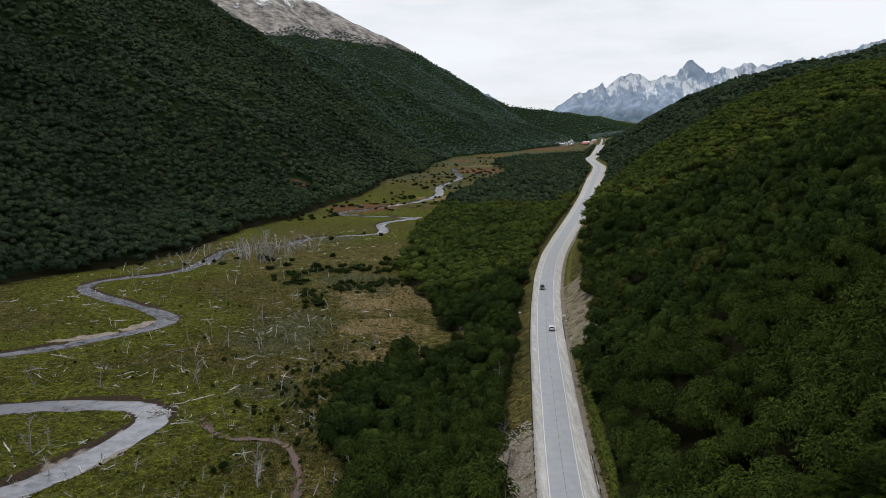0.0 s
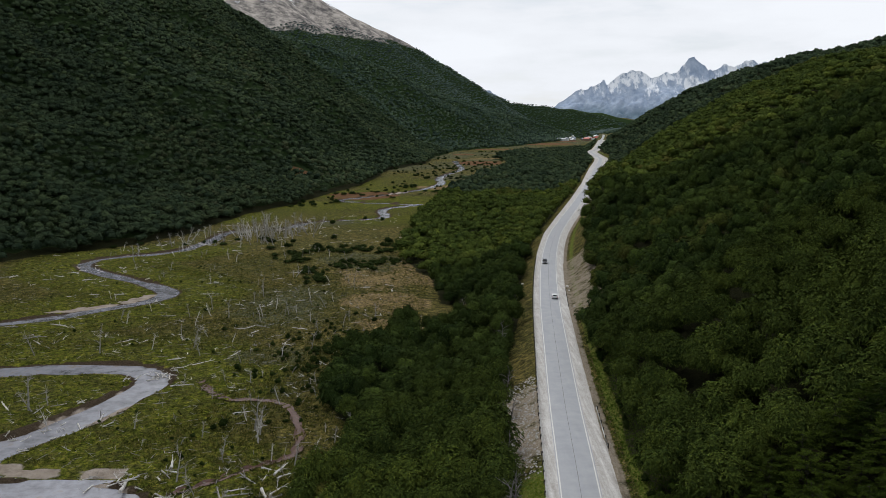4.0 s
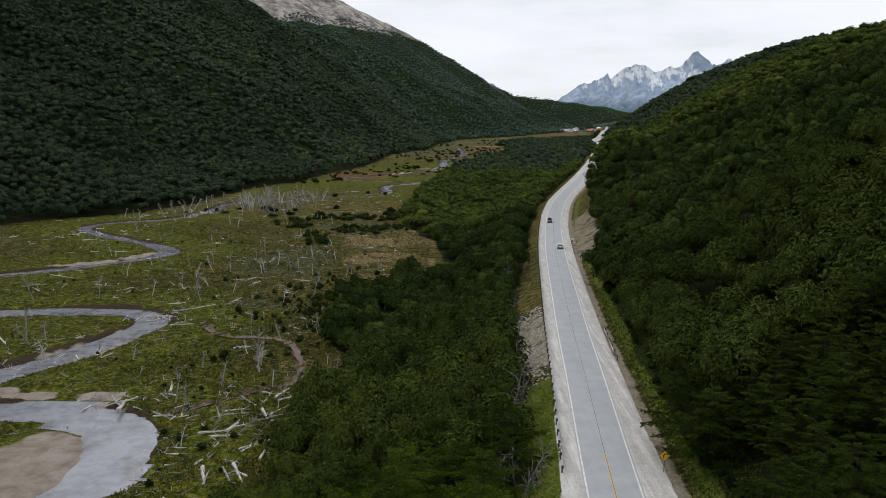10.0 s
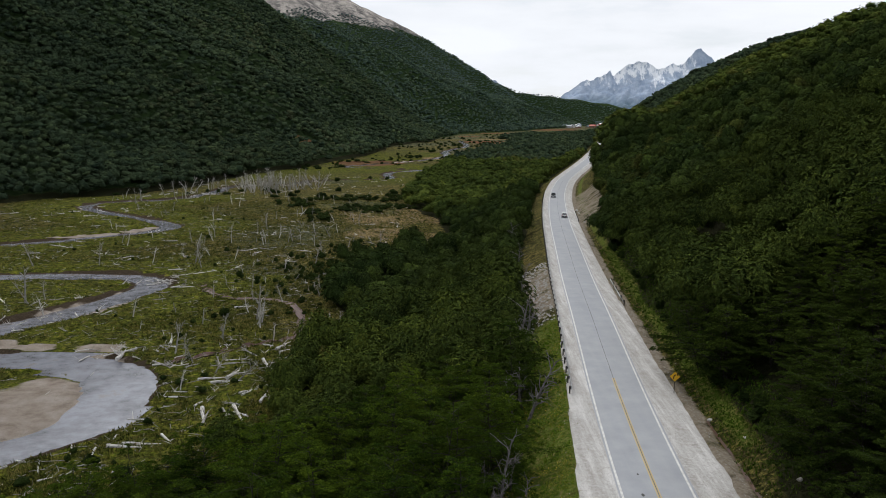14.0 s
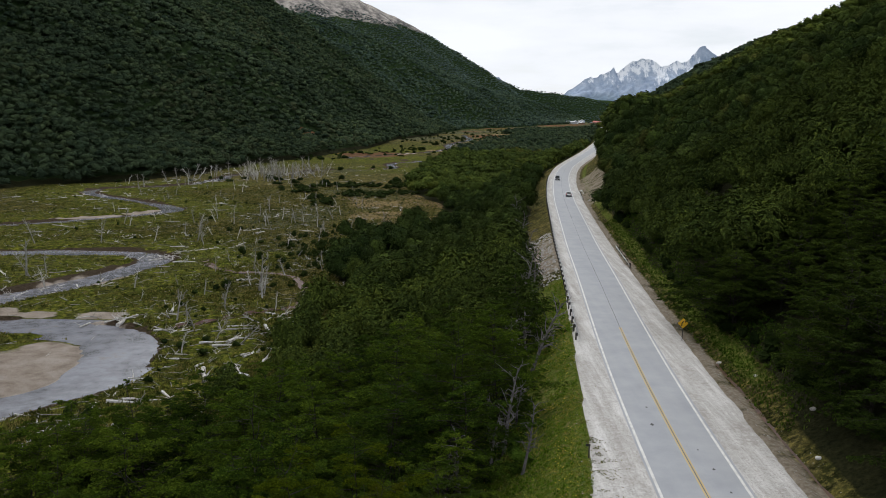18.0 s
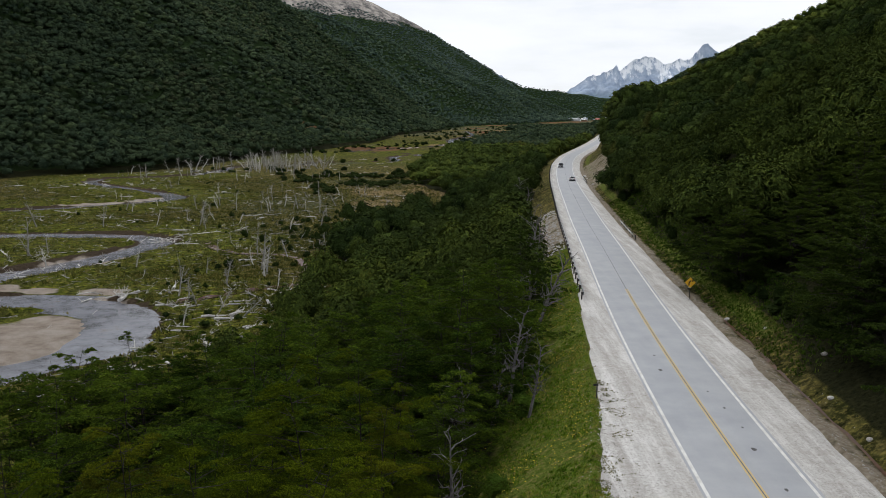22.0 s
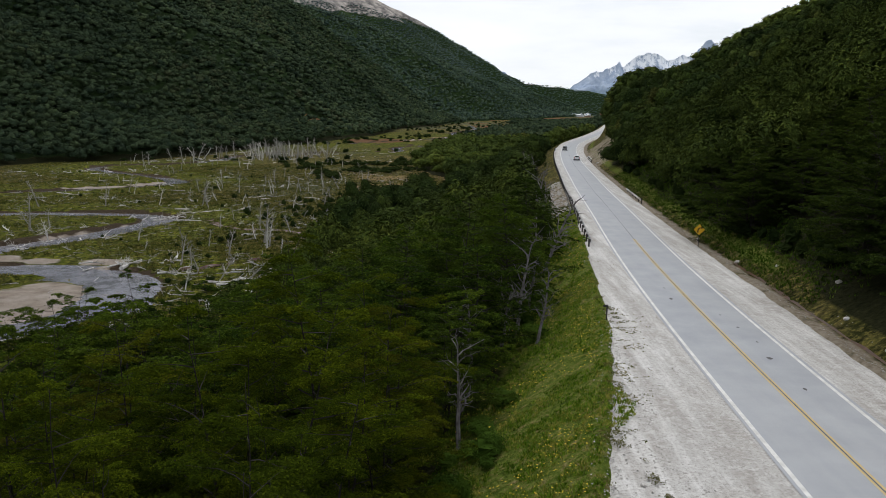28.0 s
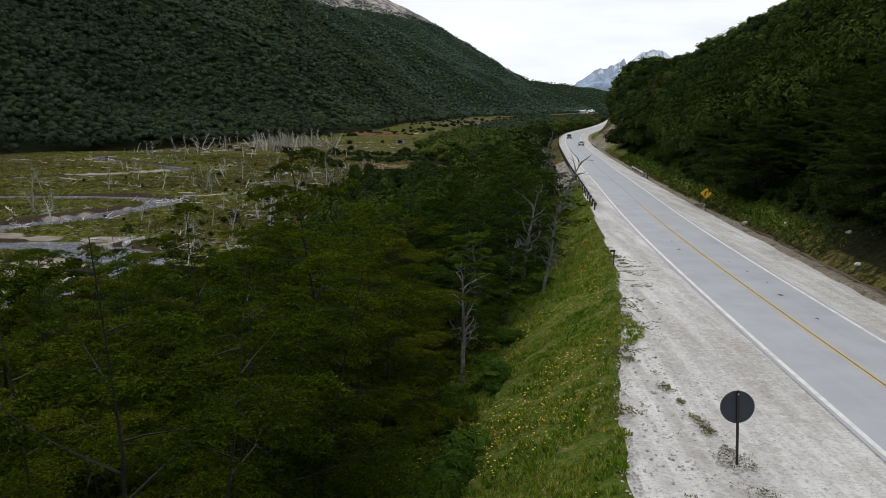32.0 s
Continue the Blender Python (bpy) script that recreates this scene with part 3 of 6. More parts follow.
def mesh_from(name, verts, faces, mats, smooth=False, attrs=None):
    """A mesh from arrays; faces all of one size."""
    verts, faces = np.asarray(verts, np.float32), np.asarray(faces, np.int32)
    me = bpy.data.meshes.new(name)
    me.vertices.add(len(verts))
    me.vertices.foreach_set("co", verts.ravel())
    k = faces.shape[1]
    me.loops.add(faces.size)
    me.loops.foreach_set("vertex_index", faces.ravel())
    me.polygons.add(len(faces))
    me.polygons.foreach_set("loop_start", np.arange(0, faces.size, k, dtype=np.int32))
    me.polygons.foreach_set("loop_total", np.full(len(faces), k, np.int32))
    me.polygons.foreach_set("use_smooth", np.full(len(faces), smooth))
    for mat in (mats if isinstance(mats, (list, tuple)) else [mats]):
        me.materials.append(mat)
    for key, vals in (attrs or {}).items():
        a = me.attributes.new(key, "FLOAT", "POINT")
        a.data.foreach_set("value", np.asarray(vals, np.float32))
    me.update(calc_edges=True)
    return me


def part(name, bm, material, parent=None, label=""):
    """Links a bmesh, or a mesh, as one object under its thing."""
    if isinstance(bm, bmesh.types.BMesh):
        me = bpy.data.meshes.new(name)
        bm.to_mesh(me)
        bm.free()
        me.materials.append(material)
    else:
        me = bm
    ob = new(name, me)
    if parent is not None:
        ob.parent = parent
    return tagged(ob, label)


def thing(name, at, label, category, group="", kind=""):
    ob = new(name)
    ob.matrix_basis = at if isinstance(at, Matrix) else Matrix.Translation(at)
    return tagged(ob, label, category, group, kind)


def grid_faces(nx, ny):
    i, j = np.meshgrid(np.arange(nx - 1), np.arange(ny - 1), indexing="ij")
    a = (i * ny + j).ravel()
    return np.stack([a, a + ny, a + ny + 1, a + 1], 1)


def growing(start, stop, first, rate):
    out, v, st = [], start, first
    sign = 1 if stop > start else -1
    while abs(v - start) < abs(stop - start):
        st *= rate
        v += sign * st
        out.append(v)
    return out


# ---------------------------------------------------------------- ground
us = sorted(growing(-232, -1000, 2.4, 1.03) + growing(-1000, -3600, 24, 1.04) + list(np.arange(-232, -40, 1.6)) + list(np.arange(-40, -14, 1.0)) + list(np.arange(-14, -4.5, 0.4)) + list(np.arange(-4.5, 5.5, 2.0)) + list(np.arange(5.5, 12, 0.5)) + list(np.arange(12, 24.1, 1.0)) + growing(24, 1000, 1.6, 1.03) + growing(1000, 3600, 28, 1.08))
ys = sorted(growing(10, -2600, 4.0, 1.35) + list(np.arange(10, 130, 1.3)) + list(np.arange(130, 440, 2.1)) + growing(440, 2000, 2.3, 1.026) + list(np.arange(2030, 4560, 24.0)) + growing(4560, 5200, 40, 1.1))
U, Y = np.meshgrid(np.array(us), np.array(ys), indexing="ij")
X = U + road_x(Y)
Z = height(X, Y)
flat_road = (U > -gravel_left(Y) + 0.4) & (U < gravel_right(Y) - 0.4) & (Z < 18)
Z = np.where(flat_road, climb(Y) - 0.25, Z)
masks = {k: v.ravel() for k, v in zones(X, Y, Z).items()}
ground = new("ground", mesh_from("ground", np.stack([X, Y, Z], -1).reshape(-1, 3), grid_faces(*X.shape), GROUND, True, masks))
tagged(ground, "valley ground of boggy grass, gravel banks and mountain slopes", "ground", kind="structure")

# ---------------------------------------------------------------- snow range at the head of the valley
RANGE_X = (-407, -79, 169, 285, 352, 452, 551, 625, 668, 717, 782, 815, 835, 864, 913, 939, 953, 1012, 1060, 1109, 1142, 1210, 1259, 1308, 1358, 1389, 1427, 1462, 1503, 1545, 1572, 1620, 1652, 1702, 1766, 1805, 1849, 1899, 2029, 2094, 2160, 2225, 2289, 2386, 2572, 2999)
RANGE_Z = (300, 300, 300, 262, 209, 174, 184, 165, 194, 227, 269, 276, 282, 299, 315, 334, 308, 347, 380, 389, 393, 354, 360, 383, 373, 412, 451, 470, 438, 389, 386, 412, 431, 419, 448, 460, 435, 438, 464, 480, 467, 493, 509, 531, 589, 652)
rx_ = np.arange(-560, 3000, 7.0)
rt_ = np.linspace(0, 1, 60) ** 1.15
RX, RT = np.meshgrid(rx_, rt_, indexing="ij")
RD = RT * 410
crest = np.interp(rx_, RANGE_X, RANGE_Z)[:, None]
soft = np.convolve(np.pad(crest[:, 0], 40, mode="edge"), np.ones(81) / 81, "valid")[:, None]
RZ = (soft + (crest - soft) * np.exp(-RD / 110)) * (1 - RT ** 0.75) - 20 * RT
crest_bite = 8 * fbm(RX, RX * 0, 26, 3, 58) * (1 - step(0, 70, RD))
RZ = RZ + crest_bite
spur = np.abs(fbm(RX + 0.5 * RD, RD, 150, 5, 41)) - 0.4
RZ = RZ + 60 * spur * step(0, 150, RD) * (1 - RT) + 9 * fbm(RX, RD * 1.5, 38, 3, 47) * (1 - RT) * step(0, 60, RD)
snow_mask = 0.20 + 0.33 * step(170, 360, RZ) - 0.08 * step(1650, 1900, RX) - 0.45 * np.exp(-((RX - 1490) / 75) ** 2) * step(300, 400, RZ)
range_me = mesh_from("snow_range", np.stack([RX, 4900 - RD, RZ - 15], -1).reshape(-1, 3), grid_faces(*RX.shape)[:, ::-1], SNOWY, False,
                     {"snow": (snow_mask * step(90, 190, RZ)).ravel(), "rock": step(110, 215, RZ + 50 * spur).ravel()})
tagged(new("mountain_range_backdrop", range_me), "jagged snow-streaked mountain range with haze blue in its colour", "mountain range", kind="structure")

# ---------------------------------------------------------------- river water
for line, half in RIVERS:
    pts = [Vector(p) for p in line]
    vs, fs = [], []
    for i, p in enumerate(pts):
        tan_ = (pts[min(i + 1, len(pts) - 1)] - pts[max(i - 1, 0)]).normalized()
        side_ = Vector((-tan_.y, tan_.x)) * half * 1.55
        vs += [(p.x + side_.x, p.y + side_.y, WATER_Z + float(climb(p.y))), (p.x - side_.x, p.y - side_.y, WATER_Z + float(climb(p.y)))]
    fs = [(2 * i, 2 * i + 1, 2 * i + 3, 2 * i + 2) for i in range(len(pts) - 1)]
    tagged(new("water", mesh_from("water", vs, fs, WATER)), "shallow silvery meandering river water", "river", kind="structure")
MUD = simple("red_brown_peat_mud", (0.042, 0.017, 0.011), (0.095, 0.044, 0.031), 1.2, 0.5)
rill = [Vector(p) for p in RILL[0]]
vs = []
for i, p in enumerate(rill):
    tan_ = (rill[min(i + 1, len(rill) - 1)] - rill[max(i - 1, 0)]).normalized()
    wide = 1.05 + 0.4 * math.sin(i * 1.7)
    for q in (-1, -0.5, 0.5, 1):
        vs.append((p.x - tan_.y * wide * q, p.y + tan_.x * wide * q, FLOOR_Z + 0.42 - (0.16 if abs(q) < 1 else 0)))
vs = np.array(vs)
vs[:, 2] = np.maximum(height(vs[:, 0], vs[:, 1]) + 0.09, vs[:, 2] - 0.5)
fs = [(4 * i + j, 4 * i + j + 1, 4 * i + j + 5, 4 * i + j + 4) for i in range(len(rill) - 1) for j in range(3)]
tagged(new("rill", mesh_from("rill", vs, fs, MUD)), "narrow red-brown muddy rill through the grass", "stream", kind="structure")

# ---------------------------------------------------------------- road
ROAD_Y = np.array(list(np.arange(-60, 10, 3.0)) + list(np.arange(10, 130, 1.0)) + list(np.arange(130, 460, 2.0)) + growing(458, 2950, 2.2, 1.02))


def ribbon(name, lo, hi, z, material, ya=-60.0, yb=2950.0, cols=2, smooth=True):
    """A strip along the road between two offsets from its centre line."""
    y = ROAD_Y[(ROAD_Y >= ya) & (ROAD_Y <= yb)]
    lo = lo(y) if callable(lo) else np.full(y.shape, lo)
    hi = hi(y) if callable(hi) else np.full(y.shape, hi)
    t = np.linspace(0, 1, cols)[:, None]
    u = lo[None] + (hi - lo)[None] * t
    zz = z(u, y[None]) if callable(z) else np.full(u.shape, z)
    xx = road_x(y)[None] + u
    return new(name, mesh_from(name, np.stack([xx, np.broadcast_to(y, xx.shape), zz], -1).reshape(-1, 3), grid_faces(*xx.shape)[:, ::-1] * 1, material, smooth))


def crown_z(u, y):
    return 0.06 - 0.012 * np.abs(u) + climb(y)


road = ribbon("road", -3.3, 3.22, crown_z, ASPHALT, cols=9)
tagged(road, "worn pale grey two-lane asphalt road", "road", kind="structure")


def shoulder_z(u, y):
    return climb(y) - 0.012 - 0.02 * (np.abs(u) - 3.25) + 0.04 * vnoise(u * 3, y, 3.0, 4) * (np.abs(u) > 4.3) - 0.7 * step(-0.7, 0.6, np.abs(u) - np.where(u < 0, gravel_left(y), gravel_right(y)))


left_edge = lambda y: -gravel_left(y) - 0.3 + 0.5 * vnoise(y, y * 0, 7, 6) + 0.55 * vnoise(y, y * 0, 2.6, 16)
right_edge = lambda y: gravel_right(y) + 0.5 + 0.4 * vnoise(y, y * 0, 2.5, 9)
tagged(ribbon("gravel_shoulder", left_edge, -3.25, shoulder_z, GRAVEL, cols=16), "pale gravel shoulder with tyre tracks", "road shoulder", kind="structure")
tagged(ribbon("gravel_shoulder", 3.17, right_edge, shoulder_z, GRAVEL, cols=10), "pale dusty gravel shoulder beside the hill", "road shoulder", kind="structure")


def line_at(c, half, dz, material, name, label, ya=-60, yb=2950):
    tagged(ribbon(name, c - half, c + half, lambda u, y: crown_z(u, y) + dz, material, ya, yb), label, "road marking", kind="structure")


line_at(-3.03, 0.1, 0.006, WHITE_PAINT, "edge_line", "worn white edge line on asphalt")
line_at(2.93, 0.1, 0.006, WHITE_PAINT, "edge_line", "worn white edge line on asphalt")
line_at(-0.1, 0.05, 0.006, YELLOW_PAINT, "centre_line", "faded yellow centre line on asphalt", -60, 97)
line_at(0.1, 0.05, 0.006, YELLOW_PAINT, "centre_line", "faded yellow centre line on asphalt", -60, 97)
line_at(0.0, 0.025, 0.008, TAR, "tar_joint", "dark cracked joint along the centre line", -60, 420)
DITCH = simple("rusty_wet_ditch_mud", (0.030, 0.014, 0.008), (0.10, 0.046, 0.022), 2.0, 0.35)
tagged(ribbon("ditch", lambda y: gravel_right(y) + 1.0 + 0.12 * vnoise(y, y * 0, 3, 17), lambda y: gravel_right(y) + 1.22 + 0.10 * vnoise(y, y * 0, 2, 18),
              lambda u, y: height(road_x(y) + u, y + 0 * u) + 0.07, DITCH, 34, 84, 3), "narrow rusty wet ditch beside the gravel", "ditch", kind="structure")

# ---------------------------------------------------------------- woods


def in_view(x, y, slack=8.0):
    return (np.abs(x + 1) < 0.60 * (y + 5) + slack) & (y > 11)


def scatter(x0, x1, y0, y1, gap, seed):
    rng = np.random.default_rng(seed)
    gx, gy = np.meshgrid(np.arange(x0, x1, gap), np.arange(y0, y1, gap))
    x = gx.ravel() + rng.uniform(-0.42, 0.42, gx.size) * gap
    y = gy.ravel() + rng.uniform(-0.42, 0.42, gx.size) * gap
    keep = (forest(x, y) > 0.5) & in_view(x, y)
    return x[keep], y[keep], rng


def leaf_quads(rng, centre, normal, length, width, along=None):
    """Rhombic leaf sprigs as arrays of vertices and triangles."""
    n = len(centre)
    normal = normal / np.linalg.norm(normal, axis=1, keepdims=True)
    t1 = np.cross(normal, rng.normal(size=(n, 3)) if along is None else np.cross(along, normal))
    t1 /= np.linalg.norm(t1, axis=1, keepdims=True)
    t2 = np.cross(normal, t1)
    a, b = t1 * length[:, None], t2 * width[:, None]
    droop = np.array([0, 0, 1.0]) * (length * 0.25)[:, None]
    v = np.stack([centre - a - droop, centre - b, centre + a - droop, centre + b], 1).reshape(-1, 3)
    o = (np.arange(n) * 4)[:, None]
    f = np.concatenate([o + np.array([[0, 1, 2]]), o + np.array([[0, 2, 3]])], 1).reshape(-1, 3)
    return v, f


def crown_template(rng, rings, sides, quads, size, lobes=9, core=0.82):
    """Unit crown (radius 1): a core of overlapping lobes with loose sprays of leaves lying on it."""
    mid = rng.normal(size=(lobes, 3)) * np.array([1, 1, 0.7]) + np.array([0, 0, 0.25])
    mid /= np.linalg.norm(mid, axis=1, keepdims=True)
    mid[:, 2] = np.abs(mid[:, 2] + 0.15) - 0.15
    mid = np.concatenate([mid * rng.uniform(0.45, 0.68, (lobes, 1)), [(0, 0, 0.1)]])
    rad = np.append(rng.uniform(0.24, 0.42, lobes), 0.5)

    def reach(d):
        along = d @ mid.T
        off = rad[None] ** 2 - ((mid ** 2).sum(1)[None] - along ** 2)
        r = np.where(off > 0, along + np.sqrt(np.maximum(off, 0)), 0)
        return r.max(1), r.argmax(1)

    th = np.pi * (0.03 + 0.65 * np.arange(rings + 1) / rings)[:, None]
    ph = 2 * np.pi * (np.arange(sides)[None] + 0.5 * (np.arange(rings + 1)[:, None] % 2)) / sides
    d = np.stack([np.sin(th) * np.cos(ph), np.sin(th) * np.sin(ph), np.cos(th) + 0 * ph], -1).reshape(-1, 3)
    r, _ = reach(d)
    vs = d * (r * (1.0 if not quads else core) * rng.uniform(0.84, 1.1, len(r)))[:, None]
    i, k = np.meshgrid(np.arange(rings), np.arange(sides), indexing="ij")
    p, q = (i * sides + k).ravel(), (i * sides + (k + 1) % sides).ravel()
    fs = np.concatenate([np.stack([p, p + sides, q], 1), np.stack([q, p + sides, q + sides], 1)])
    if quads:
        d = rng.normal(size=(quads * 2, 3)) + np.array([0, 0, 0.35])
        d /= np.linalg.norm(d, axis=1, keepdims=True)
        d = d[d[:, 2] > -0.35][:quads]
        r, w = reach(d)
        c = d * (r * rng.uniform(0.8, 1.1, len(d)))[:, None]
        out = c - mid[w]
        out = out / np.linalg.norm(out, axis=1, keepdims=True)
        nrm = out * 0.75 + np.array([0, 0, 0.75]) + rng.normal(size=c.shape) * 0.3
        way = out * np.array([1, 1, 0.3]) + rng.normal(size=c.shape) * 0.45
        qv, qf = leaf_quads(rng, c, nrm, size * rng.uniform(0.6, 1.5, len(c)), size * rng.uniform(0.22, 0.45, len(c)), way)
        fs = np.concatenate([fs, qf + len(vs)])
        vs = np.concatenate([vs, qv])
    return vs, fs


def stuff_woods(name, x, y, rng, templates, radius, tall, sink, material, label):
    """One mesh of many crowns."""
    z = height(x, y)
    pick = rng.integers(0, len(templates), len(x))
    rad = rng.uniform(*radius, len(x)) * (1 + 0.22 * vnoise(x, y, 24, 64))
    hi = rng.uniform(*tall, len(x)) * (1 + 0.22 * vnoise(x, y, 26, 61) + 0.12 * vnoise(x, y, 9, 62))
    turn = rng.uniform(0, 2 * np.pi, len(x))
    tint = np.clip(0.6 * rng.uniform(0, 1, len(x)) + 0.2 + 0.3 * vnoise(x, y, 60, 63), 0, 1)
    allv, allf, allt, base = [], [], [], 0
    for k, (tv, tf) in enumerate(templates):
        m = pick == k
        n = int(m.sum())
        if not n:
            continue
        c, s = np.cos(turn[m])[:, None], np.sin(turn[m])[:, None]
        r = rad[m][:, None]
        vx = (tv[None, :, 0] * c - tv[None, :, 1] * s) * r + x[m][:, None]
        vy = (tv[None, :, 0] * s + tv[None, :, 1] * c) * r + y[m][:, None]
        half = np.minimum(hi[m][:, None] * 0.62, r * sink)
        vz = tv[None, :, 2] * half + z[m][:, None] + hi[m][:, None] - half
        allv.append(np.stack([vx, vy, vz], -1).reshape(-1, 3))
        allf.append((tf[None] + (np.arange(n) * len(tv))[:, None, None] + base).reshape(-1, 3))
        allt.append(np.repeat(tint[m], len(tv)))
        base += n * len(tv)
    me = mesh_from(name, np.concatenate(allv), np.concatenate(allf), material, True, {"tree_tint": np.concatenate(allt)})
    return tagged(new(name, me), label, "woods", kind="stuff")


trng = np.random.default_rng(5)
CLOSE = [crown_template(trng, 6, 12, 900, 0.10, 16, 0.78) for _ in range(8)]
MID = [crown_template(trng, 6, 10, 380, 0.125, 14, 0.93) for _ in range(8)]
FAR = [crown_template(trng, 5, 9, 60, 0.19, 12, 0.8) for _ in range(8)]
TINY = [crown_template(trng, 4, 7, 14, 0.28, 9, 0.9) for _ in range(8)]
DOMES = [crown_template(trng, 3, 6, 0, 0.3, 6) for _ in range(6)]
NEAR_Y = 100.0

# slopes visible from just above the camera's start; hidden trees are left out
look_az = np.radians(np.arange(-33, 33.1, 0.4))
look_d = 90 * 1.022 ** np.arange(178)
LA, LD = np.meshgrid(look_az, look_d, indexing="ij")
rim = np.maximum.accumulate((height(LD * np.sin(LA), LD * np.cos(LA)) - 68) / LD, axis=1)


def seen(x, y, tall=16.0):
    dd, aa = np.hypot(x, y), np.arctan2(x, y)
    i = np.clip(np.searchsorted(look_az, aa), 0, len(look_az) - 1)
    j = np.clip(np.searchsorted(look_d, dd * 0.97) - 1, 0, len(look_d) - 1)
    return (height(x, y) + tall - 68) / dd > rim[i, j] - 0.002


def grow_woods(name, x0, x1, y0, y1, gap, seed, templates, radius, tall, sink, material, label, only=None):
    x, y, rng = scatter(x0, x1, y0, y1, gap, seed)
    keep = seen(x, y)
    if only is not None:
        keep &= only(x, y)
    return stuff_woods(name, x[keep], y[keep], rng, templates, radius, tall, sink, material, label)


def mountain(x, y):
    return x < foot_x(y) + 12


grow_woods("hillside_woods", -80, 130, NEAR_Y, 190, 4.6, 1, CLOSE, (2.5, 4.4), (7.0, 12.0), 1.35, WOODS, "dense dark green southern beech woods on the slopes")
grow_woods("valley_woods", -260, 330, 190, 380, 4.9, 6, MID, (2.5, 4.7), (6.5, 11.5), 1.25, WOODS, "dense dark green beech woods beside the road")
grow_woods("mid_woods", -420, 520, 380, 800, 5.3, 2, FAR, (2.9, 5.2), (6, 10.5), 0.95, WOODS, "dense dark beech woods on the valley sides", lambda x, y: ~mountain(x, y))
grow_woods("mountain_woods", -480, 420, 380, 800, 5.2, 2, FAR, (3.3, 5.6), (7.5, 11.5), 0.95, SLOPE, "dense dark beech woods climbing the mountain side", mountain)
grow_woods("far_hill_woods", 0, 720, 800, 2300, 7.0, 3, TINY, (3.6, 6.4), (6.5, 11.5), 0.9, SLOPE, "dark beech woods on the hill above the road", lambda x, y: ~mountain(x, y))
grow_woods("far_woods", -1100, 620, 800, 1800, 7.0, 8, TINY, (3.6, 6.4), (7.5, 12.5), 0.9, SLOPE, "distant beech woods covering the mountain side", mountain)
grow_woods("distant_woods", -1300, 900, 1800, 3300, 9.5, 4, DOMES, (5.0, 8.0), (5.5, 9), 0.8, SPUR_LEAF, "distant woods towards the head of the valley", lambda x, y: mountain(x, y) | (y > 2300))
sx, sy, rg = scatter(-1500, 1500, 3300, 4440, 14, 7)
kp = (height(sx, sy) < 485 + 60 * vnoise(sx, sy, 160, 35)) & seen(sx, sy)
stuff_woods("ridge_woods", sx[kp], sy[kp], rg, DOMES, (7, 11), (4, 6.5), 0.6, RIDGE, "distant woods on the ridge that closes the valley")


# ---- single trees, close to the camera
def tube(bm, pts, radii, sides=6):
    """A tapered limb along a line of points."""
    rows = []
    for i, p in enumerate(pts):
        d = (pts[min(i + 1, len(pts) - 1)] - pts[max(i - 1, 0)]).normalized()
        a = d.orthogonal().normalized()
        b = d.cross(a)
        rows.append([bm.verts.new(p + (a * math.cos(2 * math.pi * k / sides) + b * math.sin(2 * math.pi * k / sides)) * radii[i]) for k in range(sides)])
    for r, q in zip(rows, rows[1:]):
        for k in range(sides):
            bm.faces.new((r[k], r[(k + 1) % sides], q[(k + 1) % sides], q[k]))
    bm.faces.new(rows[-1])
    bm.faces.new(rows[0][::-1])


def wander(rnd, start, way, length, bits, bend, lift=0.0):
    pts, d = [Vector(start)], Vector(way).normalized()
    for _ in range(bits):
        d = (d + Vector((rnd.gauss(0, bend), rnd.gauss(0, bend), rnd.gauss(0, bend) + lift))).normalized()
        pts.append(pts[-1] + d * (length / bits))
    return pts


